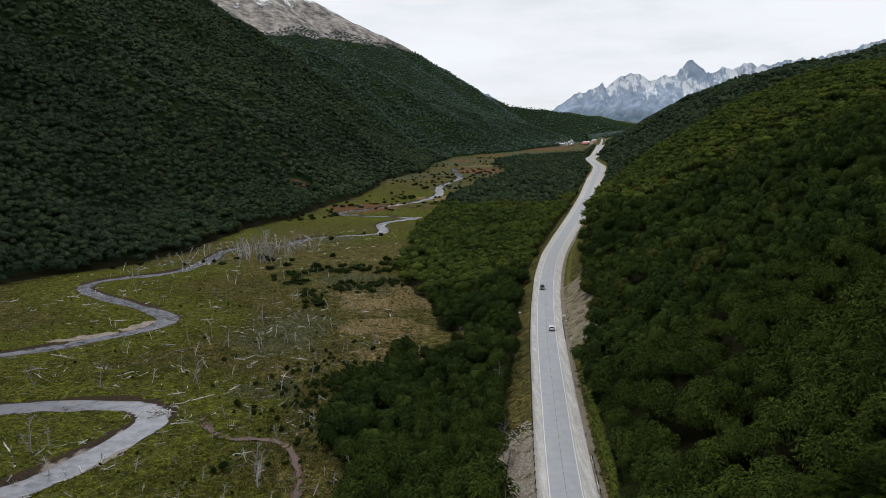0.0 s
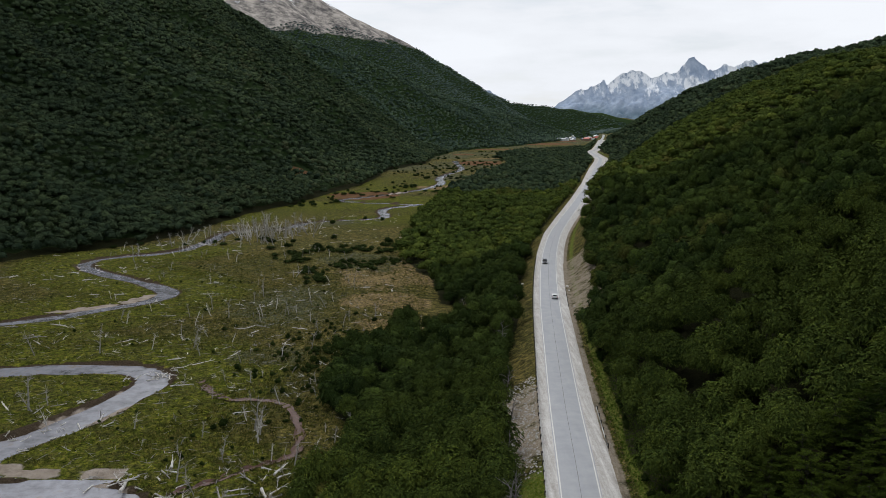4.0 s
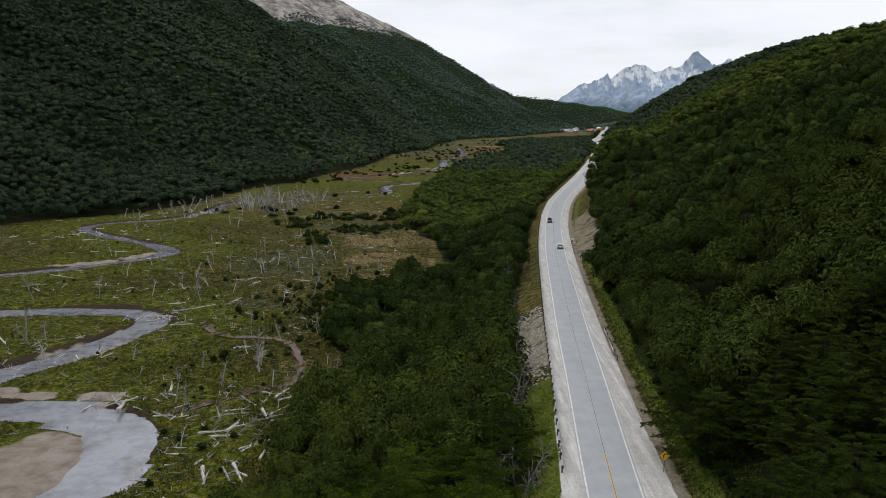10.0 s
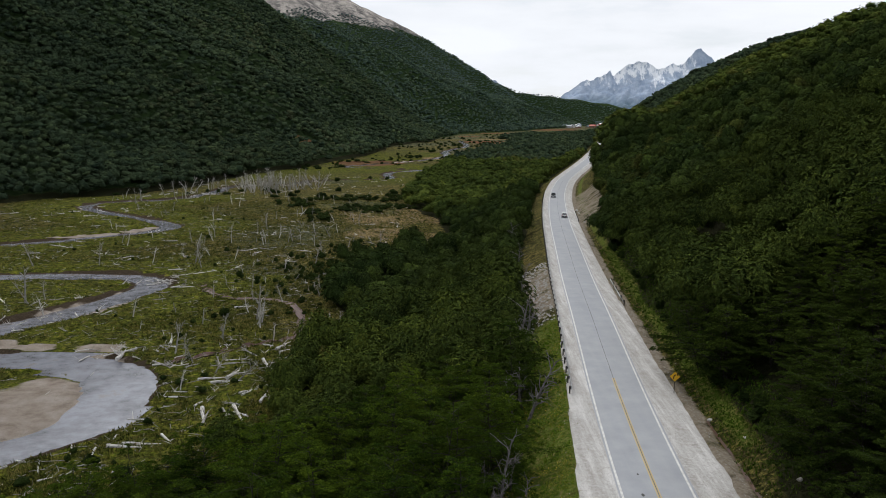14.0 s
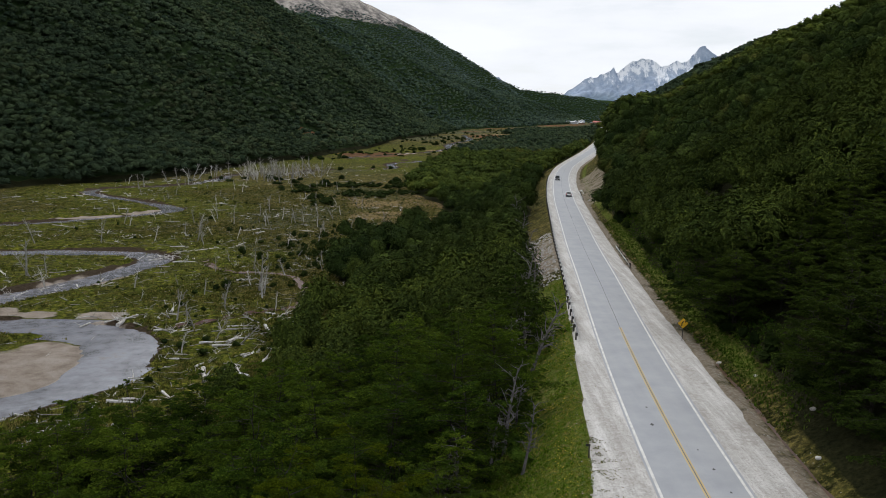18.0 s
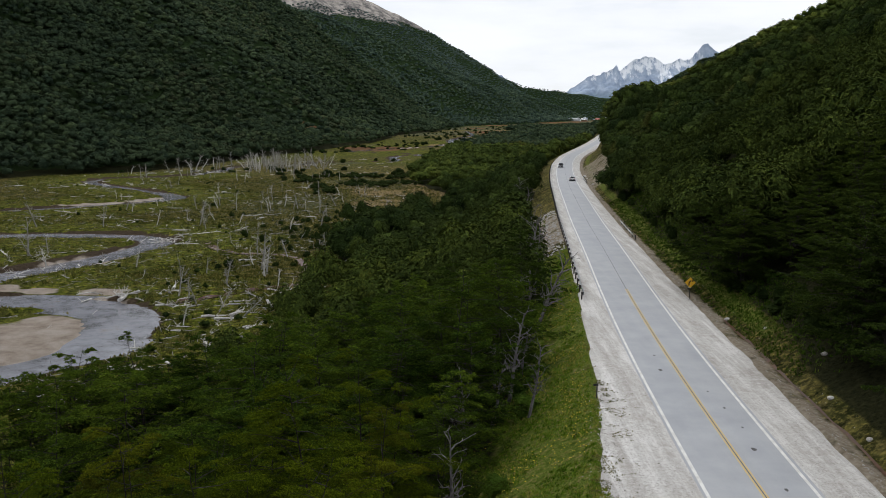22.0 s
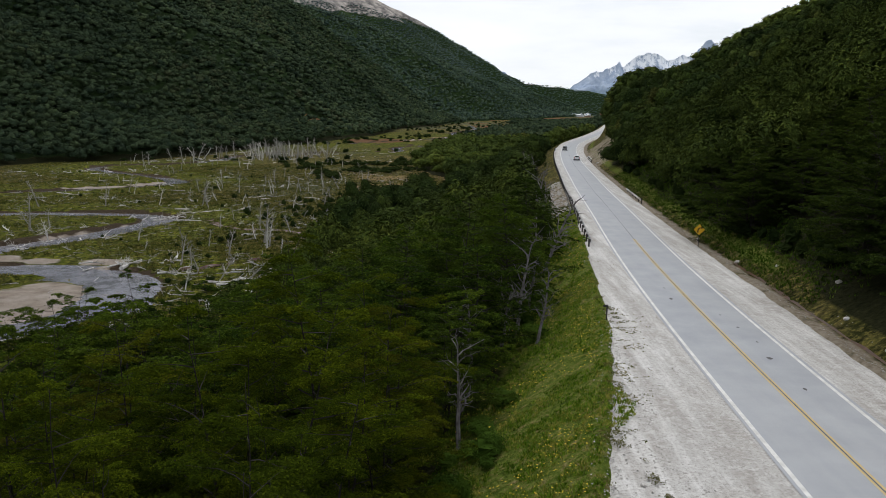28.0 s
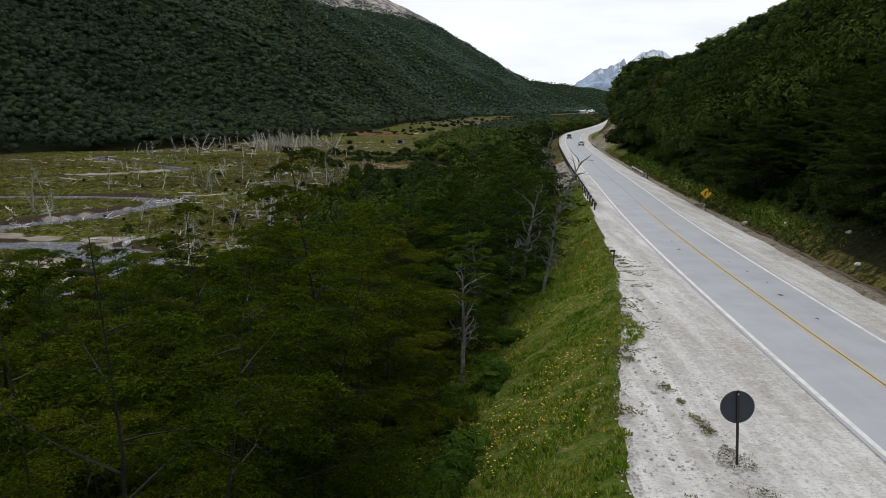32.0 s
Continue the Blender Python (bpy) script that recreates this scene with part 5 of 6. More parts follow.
def tufts(name, x, y, rng, wide, tall, blades, material, label):
    """Many grass tufts in one mesh: leaning pointed blades."""
    n = len(x)
    z = height(x, y)
    tot = n * blades
    bx = np.repeat(x, blades) + rng.normal(size=tot) * wide * 0.45
    by = np.repeat(y, blades) + rng.normal(size=tot) * wide * 0.45
    bz = np.repeat(z, blades) - 0.03
    a = rng.uniform(0, 2 * np.pi, tot)
    h = tall * rng.uniform(0.5, 1.2, tot) * np.repeat(rng.uniform(0.6, 1.3, n), blades)
    w = wide * rng.uniform(0.12, 0.3, tot)
    lean = h * rng.uniform(0.2, 0.8, tot)
    la = rng.uniform(0, 2 * np.pi, tot)
    p0 = np.stack([bx - np.cos(a) * w, by - np.sin(a) * w, bz], -1)
    p1 = np.stack([bx + np.cos(a) * w, by + np.sin(a) * w, bz], -1)
    p2 = np.stack([bx + np.cos(la) * lean, by + np.sin(la) * lean, bz + h], -1)
    v = np.stack([p0, p1, p2], 1).reshape(-1, 3)
    me = mesh_from(name, v, np.arange(tot * 3).reshape(-1, 3), material, False, {"tree_tint": np.repeat(np.repeat(rng.uniform(0, 1, n), blades), 3)})
    return tagged(new(name, me), label, "grass", kind="stuff")


def grass_material(name, dark, mid, light):
    m = Mat(name)
    isl = m.node("ShaderNodeNewGeometry").outputs["Random Per Island"]
    big = m.noise(0.28, 5, 0.65)
    fac = m.math("ADD", m.math("MULTIPLY", m.attr("tree_tint"), 0.5), m.math("MULTIPLY", isl, 0.2))
    fac = m.math("ADD", fac, m.math("MULTIPLY", m.math("SUBTRACT", big, 0.38), 1.3))
    return m.done(m.ramp(fac, (0.1, dark), (0.45, mid), (0.85, light)), 0.85, 0.0, 0.0)


MEADOW_GRASS = grass_material("meadow_grass", (0.016, 0.024, 0.006), (0.080, 0.090, 0.018), (0.25, 0.21, 0.075))
BANK_GRASS = grass_material("bank_grass", (0.046, 0.098, 0.007), (0.120, 0.210, 0.015), (0.36, 0.32, 0.080))
# darker copy of the bank grass: shade of the hillside trees in its colour
HILL_GRASS = grass_material("shady_verge_grass", (0.018, 0.042, 0.005), (0.046, 0.092, 0.008), (0.11, 0.14, 0.028))
VERGE_GRASS = grass_material("dry_verge_grass", (0.05, 0.06, 0.015), (0.12, 0.125, 0.035), (0.26, 0.22, 0.09))
EARTHSTONE = simple("earthy_brown_stone", (0.15, 0.12, 0.09), (0.34, 0.29, 0.23), 3, 0.9, bump=0.5)
FLOWER = simple("yellow_flower", (0.55, 0.36, 0.02), (0.75, 0.55, 0.04), 8, 0.6)

grng = np.random.default_rng(31)
gy = 95 + 360 * grng.random(120000) ** 1.4
gx = -0.56 * gy - 8 + (0.56 * gy) * grng.random(120000)
keep = open_ground(gx, gy) & (vnoise(gx, gy, 7, 95) > grng.uniform(-1.1, 0.4, 120000))
shore = np.minimum.reduce([dist_to(l, gx, gy) for l, w in RIVERS])
keep &= (shore > 22) | (grng.random(120000) < 0.3)
tufts("meadow_tufts", gx[keep][:60000], gy[keep][:60000], grng, 0.55, 0.45, 4, MEADOW_GRASS, "hummocky yellow-green grass of the boggy meadow")
gy = 18 + 107 * grng.random(40000) ** 1.5
gx = road_x(gy) - gravel_left(gy) + 0.2 + 1.5 * np.maximum(0, vnoise(gy, gy * 0, 7, 104)) - 11 * grng.random(40000) ** 0.9
keep = in_view(gx, gy, 0) & (vnoise(gx, gy, 1.8, 101) + 0.6 * vnoise(gx, gy, 0.6, 102) > -0.26)
tufts("bank_grass", gx[keep], gy[keep], grng, 0.15, 0.17, 7, BANK_GRASS, "rough green grass on the road bank")
gy = 45 + 150 * grng.random(9000) ** 1.2
gx = road_x(gy) + gravel_right(gy) + 1.2 + 6.5 * grng.random(9000)
keep = gy > 62 + 14 * grng.random(9000)
tufts("verge_grass", gx[keep], gy[keep], grng, 0.3, 0.28, 5, HILL_GRASS, "green grass, darkened for tree shade, along the foot of the hill")
# loose tufts on the gravel edge
gy = 18 + 70 * grng.random(9000) ** 1.2
gx = road_x(gy) - gravel_left(gy) - 0.2 + np.abs(grng.normal(size=9000)) * 1.1
keep = vnoise(gx, gy, 2.4, 99) + 0.7 * vnoise(gx, gy, 0.6, 98) > 0.55
tufts("gravel_tufts", gx[keep], gy[keep], grng, 0.09, 0.06, 7, VERGE_GRASS, "sparse grass tufts creeping over the gravel edge")

# weeds between the wheel tracks beside the round sign
gy = grng.uniform(17, 36, 2600)
gx = 6.9 - 0.075 * (gy - 24) + grng.normal(size=2600) * (0.12 + 0.22 * (gy < 28))
keep = vnoise(gx, gy, 0.9, 105) + 0.5 * vnoise(gx, gy, 0.3, 106) > 0.1
wx, wy = gx[keep], gy[keep]
tufts("track_weeds", wx, wy, grng, 0.05, 0.05, 5, VERGE_GRASS, "sparse brown weeds between the wheel tracks")


def scattered(name, x, y, z, rng, size, flat, material, label, category):
    """Many small lumps in one mesh."""
    base = np.array([(math.cos(a), math.sin(a), 0.0) for a in np.linspace(0, 2 * np.pi, 6)[:-1]] + [(0.4, 0.1, 1.0), (-0.3, -0.2, 0.9)])
    f = np.array([(0, 1, 5), (1, 2, 5), (2, 6, 5), (2, 3, 6), (3, 4, 6), (4, 5, 6), (4, 0, 5)])
    n = len(x)
    s = size * rng.uniform(0.5, 1.6, n)[:, None]
    t = rng.uniform(0, 6.3, n)[:, None]
    jit = rng.uniform(0.75, 1.25, (n, 7))
    vx = (base[:, 0] * np.cos(t) - base[:, 1] * np.sin(t)) * s * jit + x[:, None]
    vy = (base[:, 0] * np.sin(t) + base[:, 1] * np.cos(t)) * s * jit + y[:, None]
    vz = base[:, 2] * s * flat * jit + z[:, None] - 0.1 * s * flat
    me = mesh_from(name, np.stack([vx, vy, vz], -1).reshape(-1, 3), (f[None] + (np.arange(n) * 7)[:, None, None]).reshape(-1, 3), material)
    return tagged(new(name, me), label, category, kind="stuff")


gy = 20 + 80 * grng.random(4200) ** 1.3
gx = road_x(gy) - gravel_left(gy) - 0.3 - 8.5 * grng.random(4200)
keep = (vnoise(gx, gy, 4, 97) > -0.15) & in_view(gx, gy, 0)
gx, gy = gx[keep], gy[keep]
scattered("dandelions", gx, gy, height(gx, gy) + grng.uniform(0.12, 0.32, len(gx)), grng, 0.03, 0.5, FLOWER, "small yellow flowers in the bank grass", "flowers")
gy = 20 + 230 * grng.random(3400) ** 1.5
side_ = grng.random(3400) < 0.45
gx = road_x(gy) + np.where(side_, -gravel_left(gy) + 0.9 - np.abs(grng.normal(size=3400)) * 0.5, gravel_right(gy) - 0.2 + np.abs(grng.normal(size=3400)) * 1.0)
gz = np.where(side_, np.minimum(height(gx, gy), -0.08), height(gx, gy))
far_y = grng.uniform(17, 60, 2600)
far_x = road_x(far_y) - 3.6 - (gravel_left(far_y) - 3.4) * grng.random(2600)
gx, gy, gz = np.concatenate([gx, far_x, wx]), np.concatenate([gy, far_y, wy]), np.concatenate([gz, np.full(2600, -0.10), np.full(len(wx), -0.10)])
scattered("loose_stones", gx, gy, gz, grng, 0.045, 0.6, STONE, "loose grey stones along the gravel edges", "stones")
gy = 126 + 54 * grng.random(800)
gx = road_x(gy) - gravel_left(gy) - 7.5 * grng.random(800)
scattered("bank_rubble", gx, gy, height(gx, gy), grng, 0.22, 0.7, STONE, "pale rubble on the eroded embankment", "rubble")
gy = 235 + 100 * grng.random(260)
gx = road_x(gy) + gravel_right(gy) + 1 + 9 * grng.random(260)
scattered("cut_rubble", gx, gy, height(gx, gy), grng, 0.25, 0.7, EARTHSTONE, "stony rubble on the road cutting", "rubble")

# small sticks between the trunks
sy = 95 + 330 * grng.random(5200) ** 1.5
sx = -0.56 * sy + (0.52 * sy) * grng.random(5200)
keep = open_ground(sx, sy)
sx, sy = sx[keep][:1500], sy[keep][:1500]
n = len(sx)
sz = height(sx, sy) + 0.06
a, ln, w = grng.uniform(0, 6.3, n), grng.uniform(0.4, 1.6, n), grng.uniform(0.025, 0.055, n)
ca, sa = np.cos(a), np.sin(a)
tip = sz + grng.uniform(0, 0.7, n) * (grng.random(n) < 0.4)
quad = [np.stack([sx + ca * ln * e - sa * w * q, sy + sa * ln * e + ca * w * q, np.where(e > 0, tip, sz) + h * w * 1.6], -1) for e in (-1, 1) for q, h in ((-1, 0), (1, 0), (0, 1))]
v = np.stack(quad, 1).reshape(-1, 3)
f = np.array([(0, 3, 5), (0, 5, 2), (1, 2, 5), (1, 5, 4), (0, 1, 4), (0, 4, 3), (0, 2, 1), (3, 4, 5)])
tagged(new("dead_sticks", mesh_from("dead_sticks", v, (f[None] + (np.arange(n) * 6)[:, None, None]).reshape(-1, 3), GREYWOOD)), "bleached broken sticks strewn over the meadow", "sticks", kind="stuff")

# ---------------------------------------------------------------- roadside furniture


def box(bm, size, at, bevel=0.0, turn=None):
    r = bmesh.ops.create_cube(bm, size=1.0)
    vs = r["verts"]
    bmesh.ops.scale(bm, vec=size, verts=vs)
    if bevel:
        es = list({e for v in vs for e in v.link_edges})
        vs = bmesh.ops.bevel(bm, geom=es, offset=bevel, segments=2, affect="EDGES", profile=0.5)["verts"]
    if turn:
        bmesh.ops.rotate(bm, verts=vs, cent=(0, 0, 0), matrix=turn)
    bmesh.ops.translate(bm, vec=at, verts=vs)
    return bm


def rod(bm, r, h, at, sides=12, turn=None, r2=None):
    res = bmesh.ops.create_cone(bm, cap_ends=True, segments=sides, radius1=r, radius2=r if r2 is None else r2, depth=h)
    if turn:
        bmesh.ops.rotate(bm, verts=res["verts"], cent=(0, 0, 0), matrix=turn)
    bmesh.ops.translate(bm, vec=at, verts=res["verts"])
    return bm


def beside(u, y, z=0.0, turn=0.0):
    """A pose beside the road's centre line, turned along it."""
    x = float(road_x(y)) + u
    slope = float(road_x(y + 1) - road_x(y - 1)) / 2
    return Matrix.Translation((x, y, z + float(climb(y)))) @ pose(0, 0, 0, 0, 0, -math.degrees(math.atan(slope)) + turn)


X90 = Matrix.Rotation(radians(90), 3, "X")
Y90 = Matrix.Rotation(radians(90), 3, "Y")

# round sign, seen from behind
sign = thing("round_road_sign", Matrix.Translation((6.58, 27.3, -0.18)) @ pose(0, 0, 0, 0, -3.4, -2), "dark grey back of a round road sign on a black post", "road sign")
bm = rod(bmesh.new(), 0.5, 0.012, (0, 0, 1.88), 48, X90)
plate = part("plate", bm, SIGN_BACK, sign)
bm = bmesh.new()
rod(bm, 0.505, 0.02, (0, 0.004, 1.88), 48, X90)
bmesh.ops.delete(bm, geom=[f for f in bm.faces if len(f.verts) > 8], context="FACES")
part("rim", bm, SIGN_POST, sign)
part("post", box(bmesh.new(), (0.07, 0.07, 2.55), (0, -0.045, 1.13), 0.008), SIGN_POST, sign)
for h in (2.3,):
    part("bolt", rod(bmesh.new(), 0.022, 0.03, (0, -0.09, h), 8, X90), GALV, sign, "small steel bolt")

# yellow bend sign
bend = thing("bend_warning_sign", beside(6.35, 92, -0.12, 0), "yellow diamond warning sign with a black curved arrow", "road sign")
bm = box(bmesh.new(), (0.84, 0.014, 0.84), (0, 0, 0), 0.006)
bmesh.ops.rotate(bm, verts=bm.verts, cent=(0, 0, 0), matrix=Matrix.Rotation(radians(45), 3, "Y"))
bmesh.ops.translate(bm, vec=(0, 0, 2.05), verts=bm.verts)
face = part("plate", bm, SIGN_YELLOW, bend)
bm = bmesh.new()
ring = []
for k in range(9):
    a = radians(180 - 80 * k / 8)
    ring.append([bm.verts.new((0.16 + r * math.cos(a), -0.012, 1.97 + r * math.sin(a))) for r in (0.23, 0.35)])
for p, q in zip(ring, ring[1:]):
    bm.faces.new((p[0], q[0], q[1], p[1]))
low = [bm.verts.new((x, -0.012, 1.72)) for x in (-0.07, -0.19)]
bm.faces.new((low[0], ring[0][0], ring[0][1], low[1]))
head = [bm.verts.new(p) for p in ((0.2, -0.012, 2.12), (0.2, -0.012, 2.42), (0.40, -0.012, 2.24))]
bm.faces.new(head)
bmesh.ops.solidify(bm, geom=bm.faces[:], thickness=0.004)
part("arrow", bm, SIGN_BLACK, face, "black curved arrow")
part("post", box(bmesh.new(), (0.07, 0.07, 2.3), (0, 0.045, 1.05), 0.008), POST_DARK, bend, "dark timber post")
for h in (1.8, 2.3):
    part("bolt", rod(bmesh.new(), 0.02, 0.02, (0, -0.012, h), 8, X90), GALV, bend)

# marker post on the gravel edge
marker = thing("marker_post", Matrix.Translation((8.75, 59.4, -0.15)), "dark roadside marker post with a small reflector plate", "marker post")
part("post", box(bmesh.new(), (0.09, 0.09, 1.25), (0, 0, 0.55), 0.01), POST_DARK, marker)
part("reflector", box(bmesh.new(), (0.34, 0.03, 0.16), (-0.1, -0.06, 1.1), 0.008), SIGN_POST, marker, "small dark plate")


# guard rails
def w_beam(length):
    """A corrugated rail section along y."""
    prof = [(0.0, 0.155), (0.035, 0.135), (0.075, 0.085), (0.02, 0.03), (0.02, -0.03), (0.075, -0.085), (0.035, -0.135), (0.0, -0.155)]
    bm = bmesh.new()
    rows = [[bm.verts.new((x, y, z)) for x, z in prof] for y in (-length / 2, 0, length / 2)]
    for a, b in zip(rows, rows[1:]):
        for i in range(len(prof) - 1):
            bm.faces.new((a[i], a[i + 1], b[i + 1], b[i]))
    bmesh.ops.solidify(bm, geom=bm.faces[:], thickness=0.006)
    return bm


def guard_rail(u, y0, y1, label, side, steel, pitch=3.81):
    base = thing("guard_rail", beside(u, y0), label, "guard rail")
    inv = base.matrix_basis.inverted()
    n = int((y1 - y0) / pitch)
    beam = post = block = None
    for k in range(n + 1):
        y = y0 + k * pitch
        m = inv @ beside(u, y)
        if post is None:
            post = bpy.data.meshes.new("post")
            b = box(bmesh.new(), (0.16, 0.14, 1.05), (0, 0, 0.28), 0.012)
            b.to_mesh(post)
            b.free()
            post.materials.append(POST_DARK)
            block = bpy.data.meshes.new("spacer")
            b = box(bmesh.new(), (0.12, 0.14, 0.3), (0.14 * side, 0, 0.6), 0.01)
            b.to_mesh(block)
            b.free()
            block.materials.append(POST_DARK)
            beam = bpy.data.meshes.new("beam")
            b = w_beam(pitch + 0.12)
            b.to_mesh(beam)
            b.free()
            beam.materials.append(steel)
        p = part("post", post, None, base)
        p.matrix_basis = m
        q = part("spacer", block, None, p)
        if k < n:
            mid = part("beam", beam, None, base)
            mid.matrix_basis = inv @ beside(u + 0.2 * side, y + pitch / 2, 0.6) @ (Matrix.Identity(4) if side > 0 else pose(0, 0, 0, 0, 0, 180))
    end = part("end_plate", box(bmesh.new(), (0.05, 0.35, 0.32), (0.2 * side, -0.2, 0.55), 0.015), GALV, base, "bent steel end plate")
    return base


guard_rail(-5.55, 91.5, 345, "long steel guard rail on dark posts along the drop", 1, GALV)
guard_rail(6.2, 137, 157, "short pale steel guard rail beside the hill", -1, RAIL_WHITE)
guard_rail(5.6, 250, 276, "short pale steel guard rail beside the hill", -1, RAIL_WHITE)

def boulder(seed, r):
    bm = bmesh.new()
    bmesh.ops.create_icosphere(bm, subdivisions=2, radius=r)
    for v in bm.verts:
        v.co *= 1 + 0.22 * noise.noise(v.co * (1.4 / r) + Vector((seed, 0, 0)))
        v.co.z *= 0.7
    me = bpy.data.meshes.new("boulder")
    bm.to_mesh(me)
    bm.free()
    return me


PALE = simple("pale_stone", (0.45, 0.44, 0.42), (0.68, 0.67, 0.65), 3, 0.85, bump=0.4)
for k, (u, y, r, mat) in enumerate(((9.4, 59.1, 0.24, PALE), (10.2, 76.9, 0.2, PALE), (8.0, 100, 0.25, STONE), (9.0, 52, 0.22, STONE), (11.5, 66, 0.28, STONE), (8.6, 84, 0.3, STONE), (6.4, 282, 0.6, PALE),
                                    (6.8, 276, 0.4, PALE), (7.5, 250, 0.5, STONE), (-9.5, 296, 0.6, PALE), (-11, 289, 0.5, PALE), (-13.5, 300, 0.7, PALE), (9.0, 44, 0.3, STONE), (10.5, 48, 0.4, STONE))):
    me = boulder(k * 3.1, r)
    me.materials.append(mat)
    x = float(road_x(y)) + u
    put("boulder", me, Matrix.Translation((x, y, ground_z(x, y) + 0.1 * r)), "pale rounded stone on the verge" if mat is PALE else "grey rough stone on the verge", "stone", "stones on the verge")

# tyre scuffs and patches on the asphalt
for k, (u, y, w, l) in enumerate(((1.35, 50.5, 0.34, 0.5), (1.5, 57.6, 0.22, 0.35), (1.2, 61, 0.16, 0.3), (-1.3, 66, 0.3, 0.6), (-1.1, 70, 0.22, 0.4), (1.4, 45, 0.2, 0.4), (1.7, 54, 0.14, 0.3))):
    bm = bmesh.new()
    rnd = random.Random(k)
    bm.faces.new([bm.verts.new((w * 0.5 * math.cos(a) * rnd.uniform(0.6, 1.2), l * 0.5 * math.sin(a) * rnd.uniform(0.6, 1.2), 0)) for a in np.linspace(0, 6.28, 13)[:-1]])
    ob = part("tar_patch", bm, TAR)
    ob.matrix_basis = beside(u, y, float(crown_z(np.array(u), y) - climb(y)) + 0.005)
    tagged(ob, "dark worn patch in the asphalt", "road marking", kind="structure")

# ---------------------------------------------------------------- cars
TYRE = simple("black_rubber", (0.012, 0.012, 0.012), (0.03, 0.03, 0.03), 6, 0.85)
ALLOY = simple("alloy_rim", (0.45, 0.46, 0.47), (0.6, 0.6, 0.62), 5, 0.35, 0.8)
GLASS_DARK = simple("dark_car_glass", (0.01, 0.012, 0.014), (0.02, 0.022, 0.025), 1, 0.08, spec=0.6)
LAMP_CLEAR = simple("clear_headlight", (0.6, 0.62, 0.65), (0.8, 0.82, 0.85), 2, 0.15, spec=0.6)
LAMP_RED = simple("red_tail_light", (0.35, 0.01, 0.01), (0.5, 0.02, 0.02), 2, 0.25, spec=0.6)
PLATE_W = simple("pale_number_plate", (0.5, 0.5, 0.5), (0.65, 0.65, 0.65), 2, 0.5)


def car(at, colour, label, tall):
    """A passenger car; its front points along +y."""
    paint = simple("car_paint", tuple(c * 0.9 for c in colour), colour, 1.5, 0.25, spec=0.6)
    c = thing("car", at, label, "car")
    L, W, H = 4.5, 1.8, tall
    belt = 0.62 * H

    def loft(prof, half, inset):
        bm = bmesh.new()
        rows = []
        for s in (-1, -0.86, 0.86, 1):
            k = inset if abs(s) == 1 else 0
            rows.append([bm.verts.new((half * s, y * (1 - 0.04 * (k > 0)), z - 0.05 * (k > 0) * (z > 0.6))) for y, z in prof])
        for a, b in zip(rows, rows[1:]):
            for i in range(len(prof)):
                j = (i + 1) % len(prof)
                bm.faces.new((a[i], b[i], b[j], a[j]))
        bm.faces.new(rows[0])
        bm.faces.new(rows[-1][::-1])
        bmesh.ops.recalc_face_normals(bm, faces=bm.faces[:])
        return bm

    prof = [(-2.2, 0.35), (-2.25, 0.6), (-2.2, belt), (-1.9, belt + 0.04), (0.75, belt), (1.9, belt - 0.12), (2.2, belt - 0.3), (2.25, 0.5), (2.15, 0.3), (1.75, 0.25), (-1.75, 0.25)]
    part("body", loft(prof, W / 2, 1), paint, c)
    cab = [(-2.0, belt + 0.01), (-1.75, H - 0.08), (-1.4, H), (0.0, H), (0.3, H - 0.05), (1.05, belt + 0.01)]
    part("cabin", loft(cab, W / 2 - 0.1, 1), paint, c)
    for s in (-1, 1):
        bm = bmesh.new()
        pts = [(-1.85, belt + 0.06), (-1.66, H - 0.14), (0.1, H - 0.14), (0.8, belt + 0.06)]
        bm.faces.new([bm.verts.new((s * (W / 2 - 0.085 - 0.03 * (z > belt + 0.2)), y, z)) for y, z in pts])
        bmesh.ops.solidify(bm, geom=bm.faces[:], thickness=0.015)
        part("side_window", bm, GLASS_DARK, c, "dark tinted side glass")
        part("mirror", box(bmesh.new(), (0.2, 0.1, 0.14), (s * (W / 2 + 0.06), 0.72, belt + 0.1), 0.03), paint, c)
        part("headlight", box(bmesh.new(), (0.36, 0.12, 0.16), (s * 0.66, 2.17, belt - 0.36), 0.03), LAMP_CLEAR, c, "clear headlight")
        part("tail_light", box(bmesh.new(), (0.2, 0.08, 0.34), (s * 0.76, -2.22, belt - 0.12), 0.03), LAMP_RED, c, "red tail light")
        part("roof_rail", box(bmesh.new(), (0.05, 1.9, 0.05), (s * 0.66, -0.7, H + 0.03), 0.012), GALV, c)
        for y in (-1.4, 1.38):
            w = part("wheel", rod(bmesh.new(), 0.34, 0.22, (0, 0, 0), 24, Y90), TYRE, c)
            w.matrix_basis = Matrix.Translation((s * (W / 2 - 0.1), y, 0.34))
            part("rim", rod(bmesh.new(), 0.22, 0.235, (0, 0, 0), 16, Y90), ALLOY, w, "alloy rim")
    for y0, z0, y1, z1, nm in ((1.02, belt + 0.04, 0.34, H - 0.08, "windscreen"), (-2.0, belt + 0.06, -1.79, H - 0.12, "rear_window")):
        bm = bmesh.new()
        off = 0.02 if y0 > 0 else -0.02
        bm.faces.new([bm.verts.new(p) for p in ((-0.68, y0 + off, z0), (0.68, y0 + off, z0), (0.6, y1 + off, z1), (-0.6, y1 + off, z1))])
        bmesh.ops.solidify(bm, geom=bm.faces[:], thickness=0.012)
        part(nm, bm, GLASS_DARK, c, "dark sloping glass")
    part("grille", box(bmesh.new(), (0.9, 0.05, 0.2), (0, 2.24, 0.62), 0.02), SIGN_POST, c)
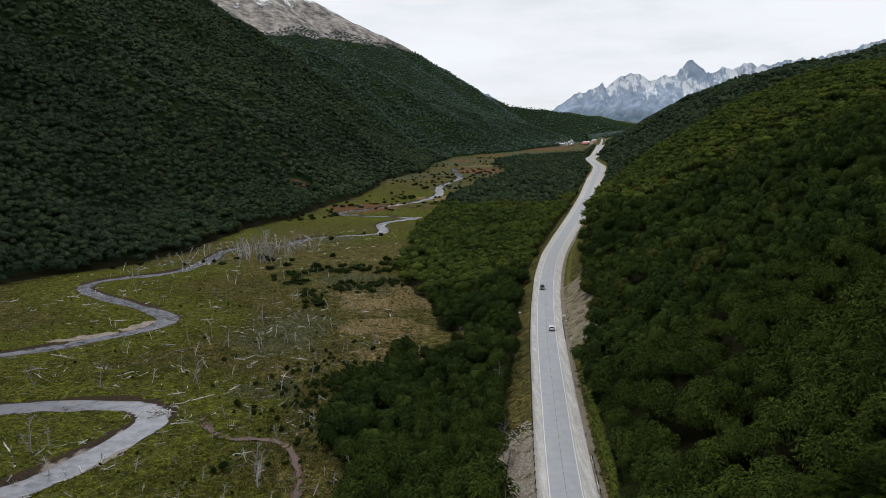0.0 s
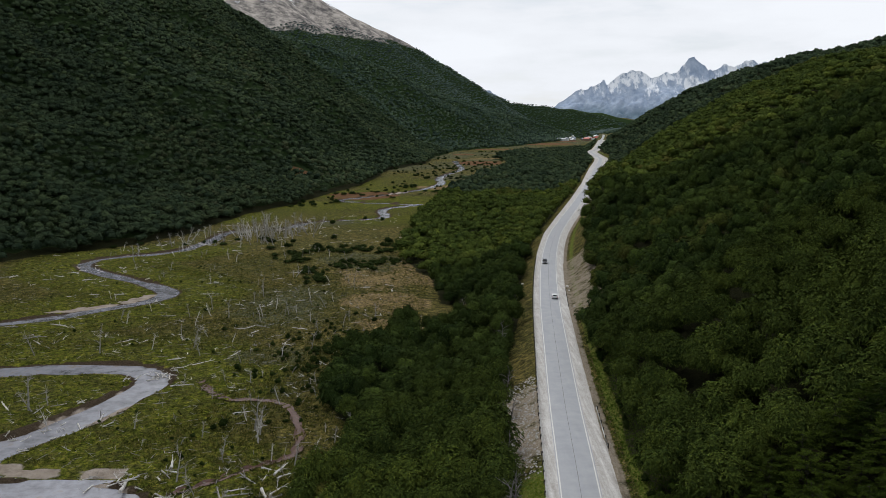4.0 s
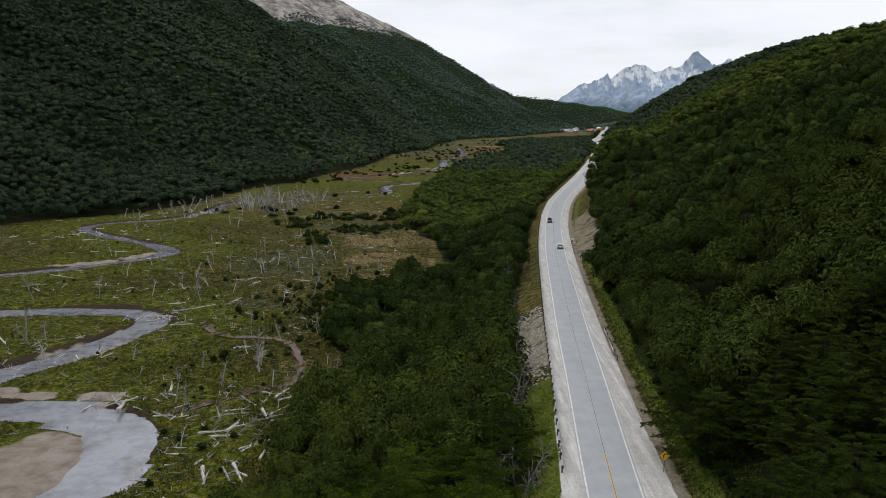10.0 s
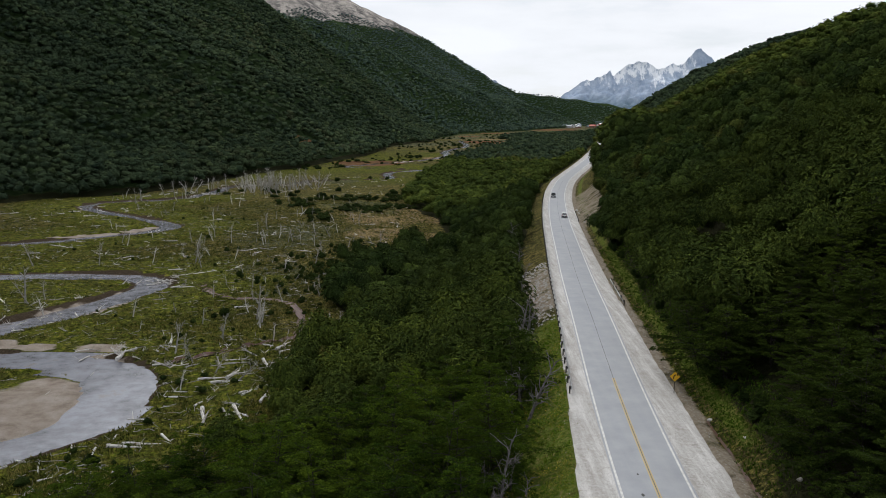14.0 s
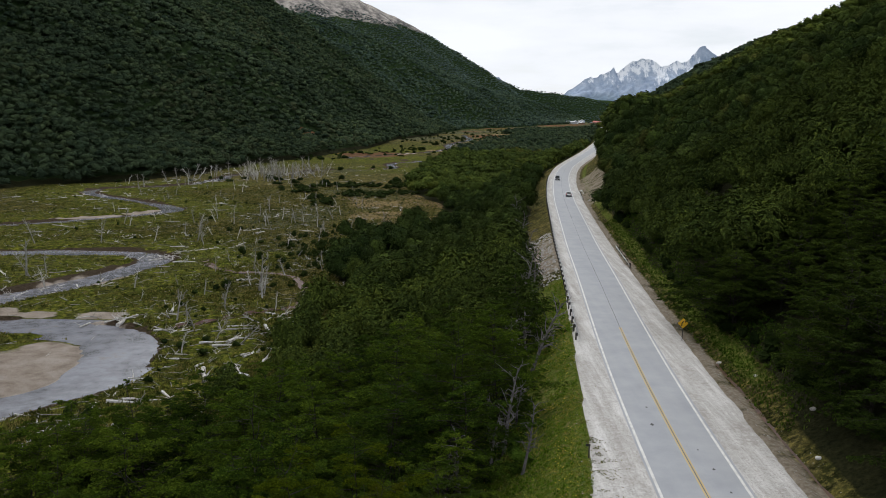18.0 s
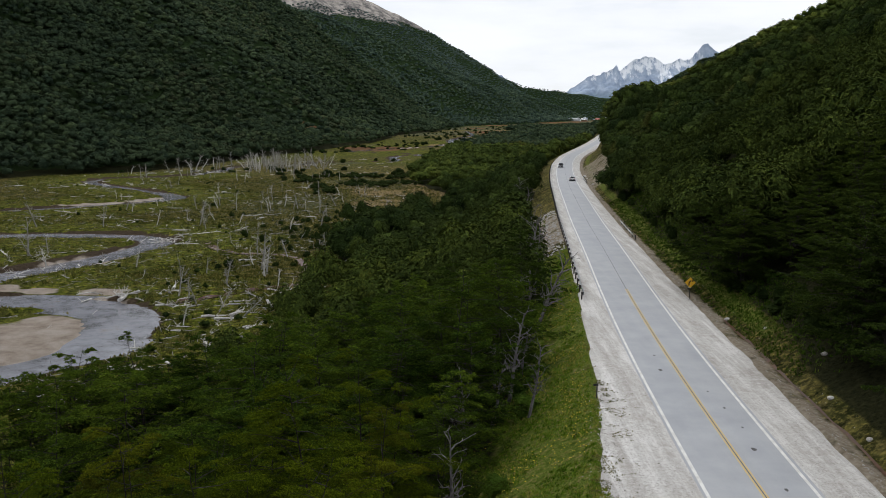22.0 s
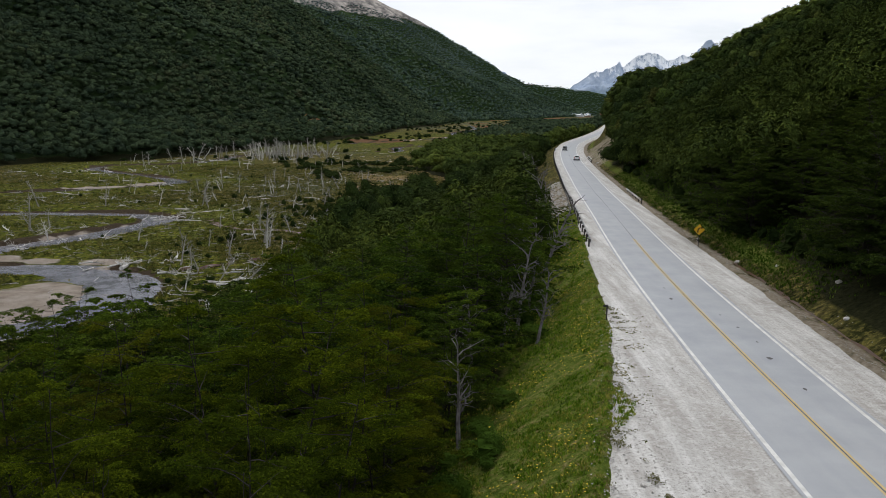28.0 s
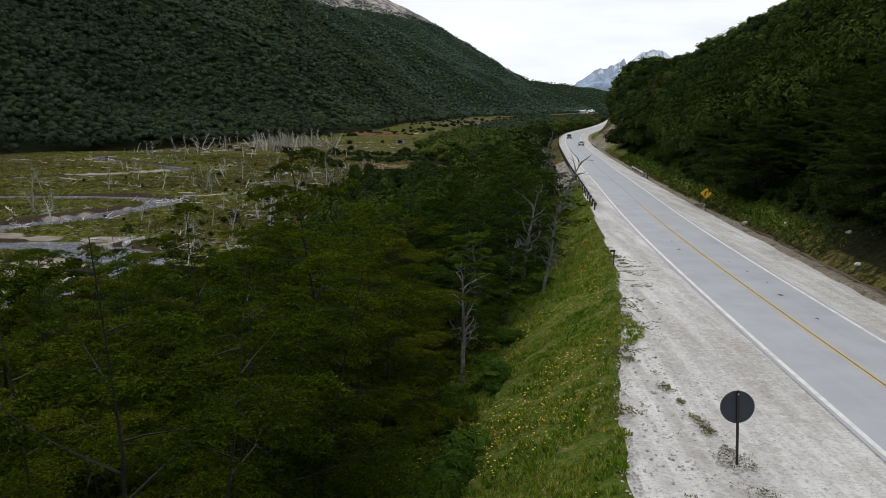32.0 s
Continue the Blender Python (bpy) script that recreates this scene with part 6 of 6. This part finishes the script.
    for y in (2.2, -2.2):
        part("bumper", box(bmesh.new(), (1.74, 0.16, 0.22), (0, y, 0.42), 0.05), SIGN_POST, c, "black plastic bumper")
        part("number_plate", box(bmesh.new(), (0.4, 0.02, 0.13), (0, y + 0.085 * (1 if y > 0 else -1), 0.48), 0.004), PLATE_W, c)
    return c


car(beside(-1.6, 330, 0.045, 180), (0.05, 0.053, 0.058), "dark grey sport utility car on the asphalt road", 1.72)
car(beside(1.6, 262, 0.045, 0), (0.72, 0.73, 0.74), "white passenger car on the asphalt road", 1.5)

# ---------------------------------------------------------------- village at the head of the valley
WALLS = [simple("white_boarding", (0.62, 0.62, 0.60), (0.74, 0.74, 0.72), 1, 0.7), simple("grey_boarding", (0.35, 0.37, 0.39), (0.45, 0.47, 0.49), 1, 0.7), simple("brown_boarding", (0.16, 0.10, 0.07), (0.24, 0.16, 0.11), 1, 0.8)]
ROOFS = [simple("red_sheet_roof", (0.32, 0.06, 0.045), (0.42, 0.09, 0.06), 1, 0.5), simple("pale_sheet_roof", (0.6, 0.61, 0.63), (0.72, 0.73, 0.75), 1, 0.45), simple("blue_grey_sheet_roof", (0.18, 0.22, 0.27), (0.26, 0.30, 0.35), 1, 0.5)]
vr = random.Random(9)
for k in range(24):
    y = vr.uniform(2480, 2950)
    x = float(road_x(y)) - vr.uniform(22, 150)
    w, d, h = vr.uniform(8, 16), vr.uniform(10, 22), vr.uniform(3.5, 6.5)
    roof_i = vr.choice((0, 0, 1, 1, 2))
    wall_i = vr.choice((0, 0, 1, 2))
    names = (("white", "grey", "brown")[wall_i], ("red", "pale", "blue-grey")[roof_i])
    hz = min(max(ground_z(x, y), 5.0), 14.0)
    hs = thing("village_house", Matrix.Translation((x, y, hz)) @ pose(0, 0, 0, 0, 0, vr.uniform(0, 180)), f"small {names[0]} boarded house with a {names[1]} sheet roof", "house", "houses of the village")
    part("wall", box(bmesh.new(), (w, d, h + 4), (0, 0, h / 2 - 2)), WALLS[wall_i], hs)
    bm = bmesh.new()
    e, r = 0.5, 0.32 * w
    a = [bm.verts.new((sx * (w / 2 + e), sy * (d / 2 + e), h - 0.1)) for sx, sy in ((-1, -1), (1, -1), (1, 1), (-1, 1))]
    b = [bm.verts.new((0, sy * (d / 2 + e), h + r)) for sy in (-1, 1)]
    for f in ((a[0], a[1], b[0]), (a[2], a[3], b[1]), (a[1], a[2], b[1], b[0]), (a[3], a[0], b[0], b[1]), (a[3], a[2], a[1], a[0])):
        bm.faces.new(f)
    part("roof", bm, ROOFS[roof_i], hs)
    for sx in (-1, 1):
        for j in (-1, 0, 1):
            part("window", box(bmesh.new(), (0.1, 1.4, 1.3), (sx * (w / 2 + 0.02), j * d / 3.4, h * 0.5)), GLASS_DARK, hs)
    part("door", box(bmesh.new(), (1.1, 0.1, 2.1), (0, -d / 2 - 0.02, 1.05)), WALLS[2], hs)
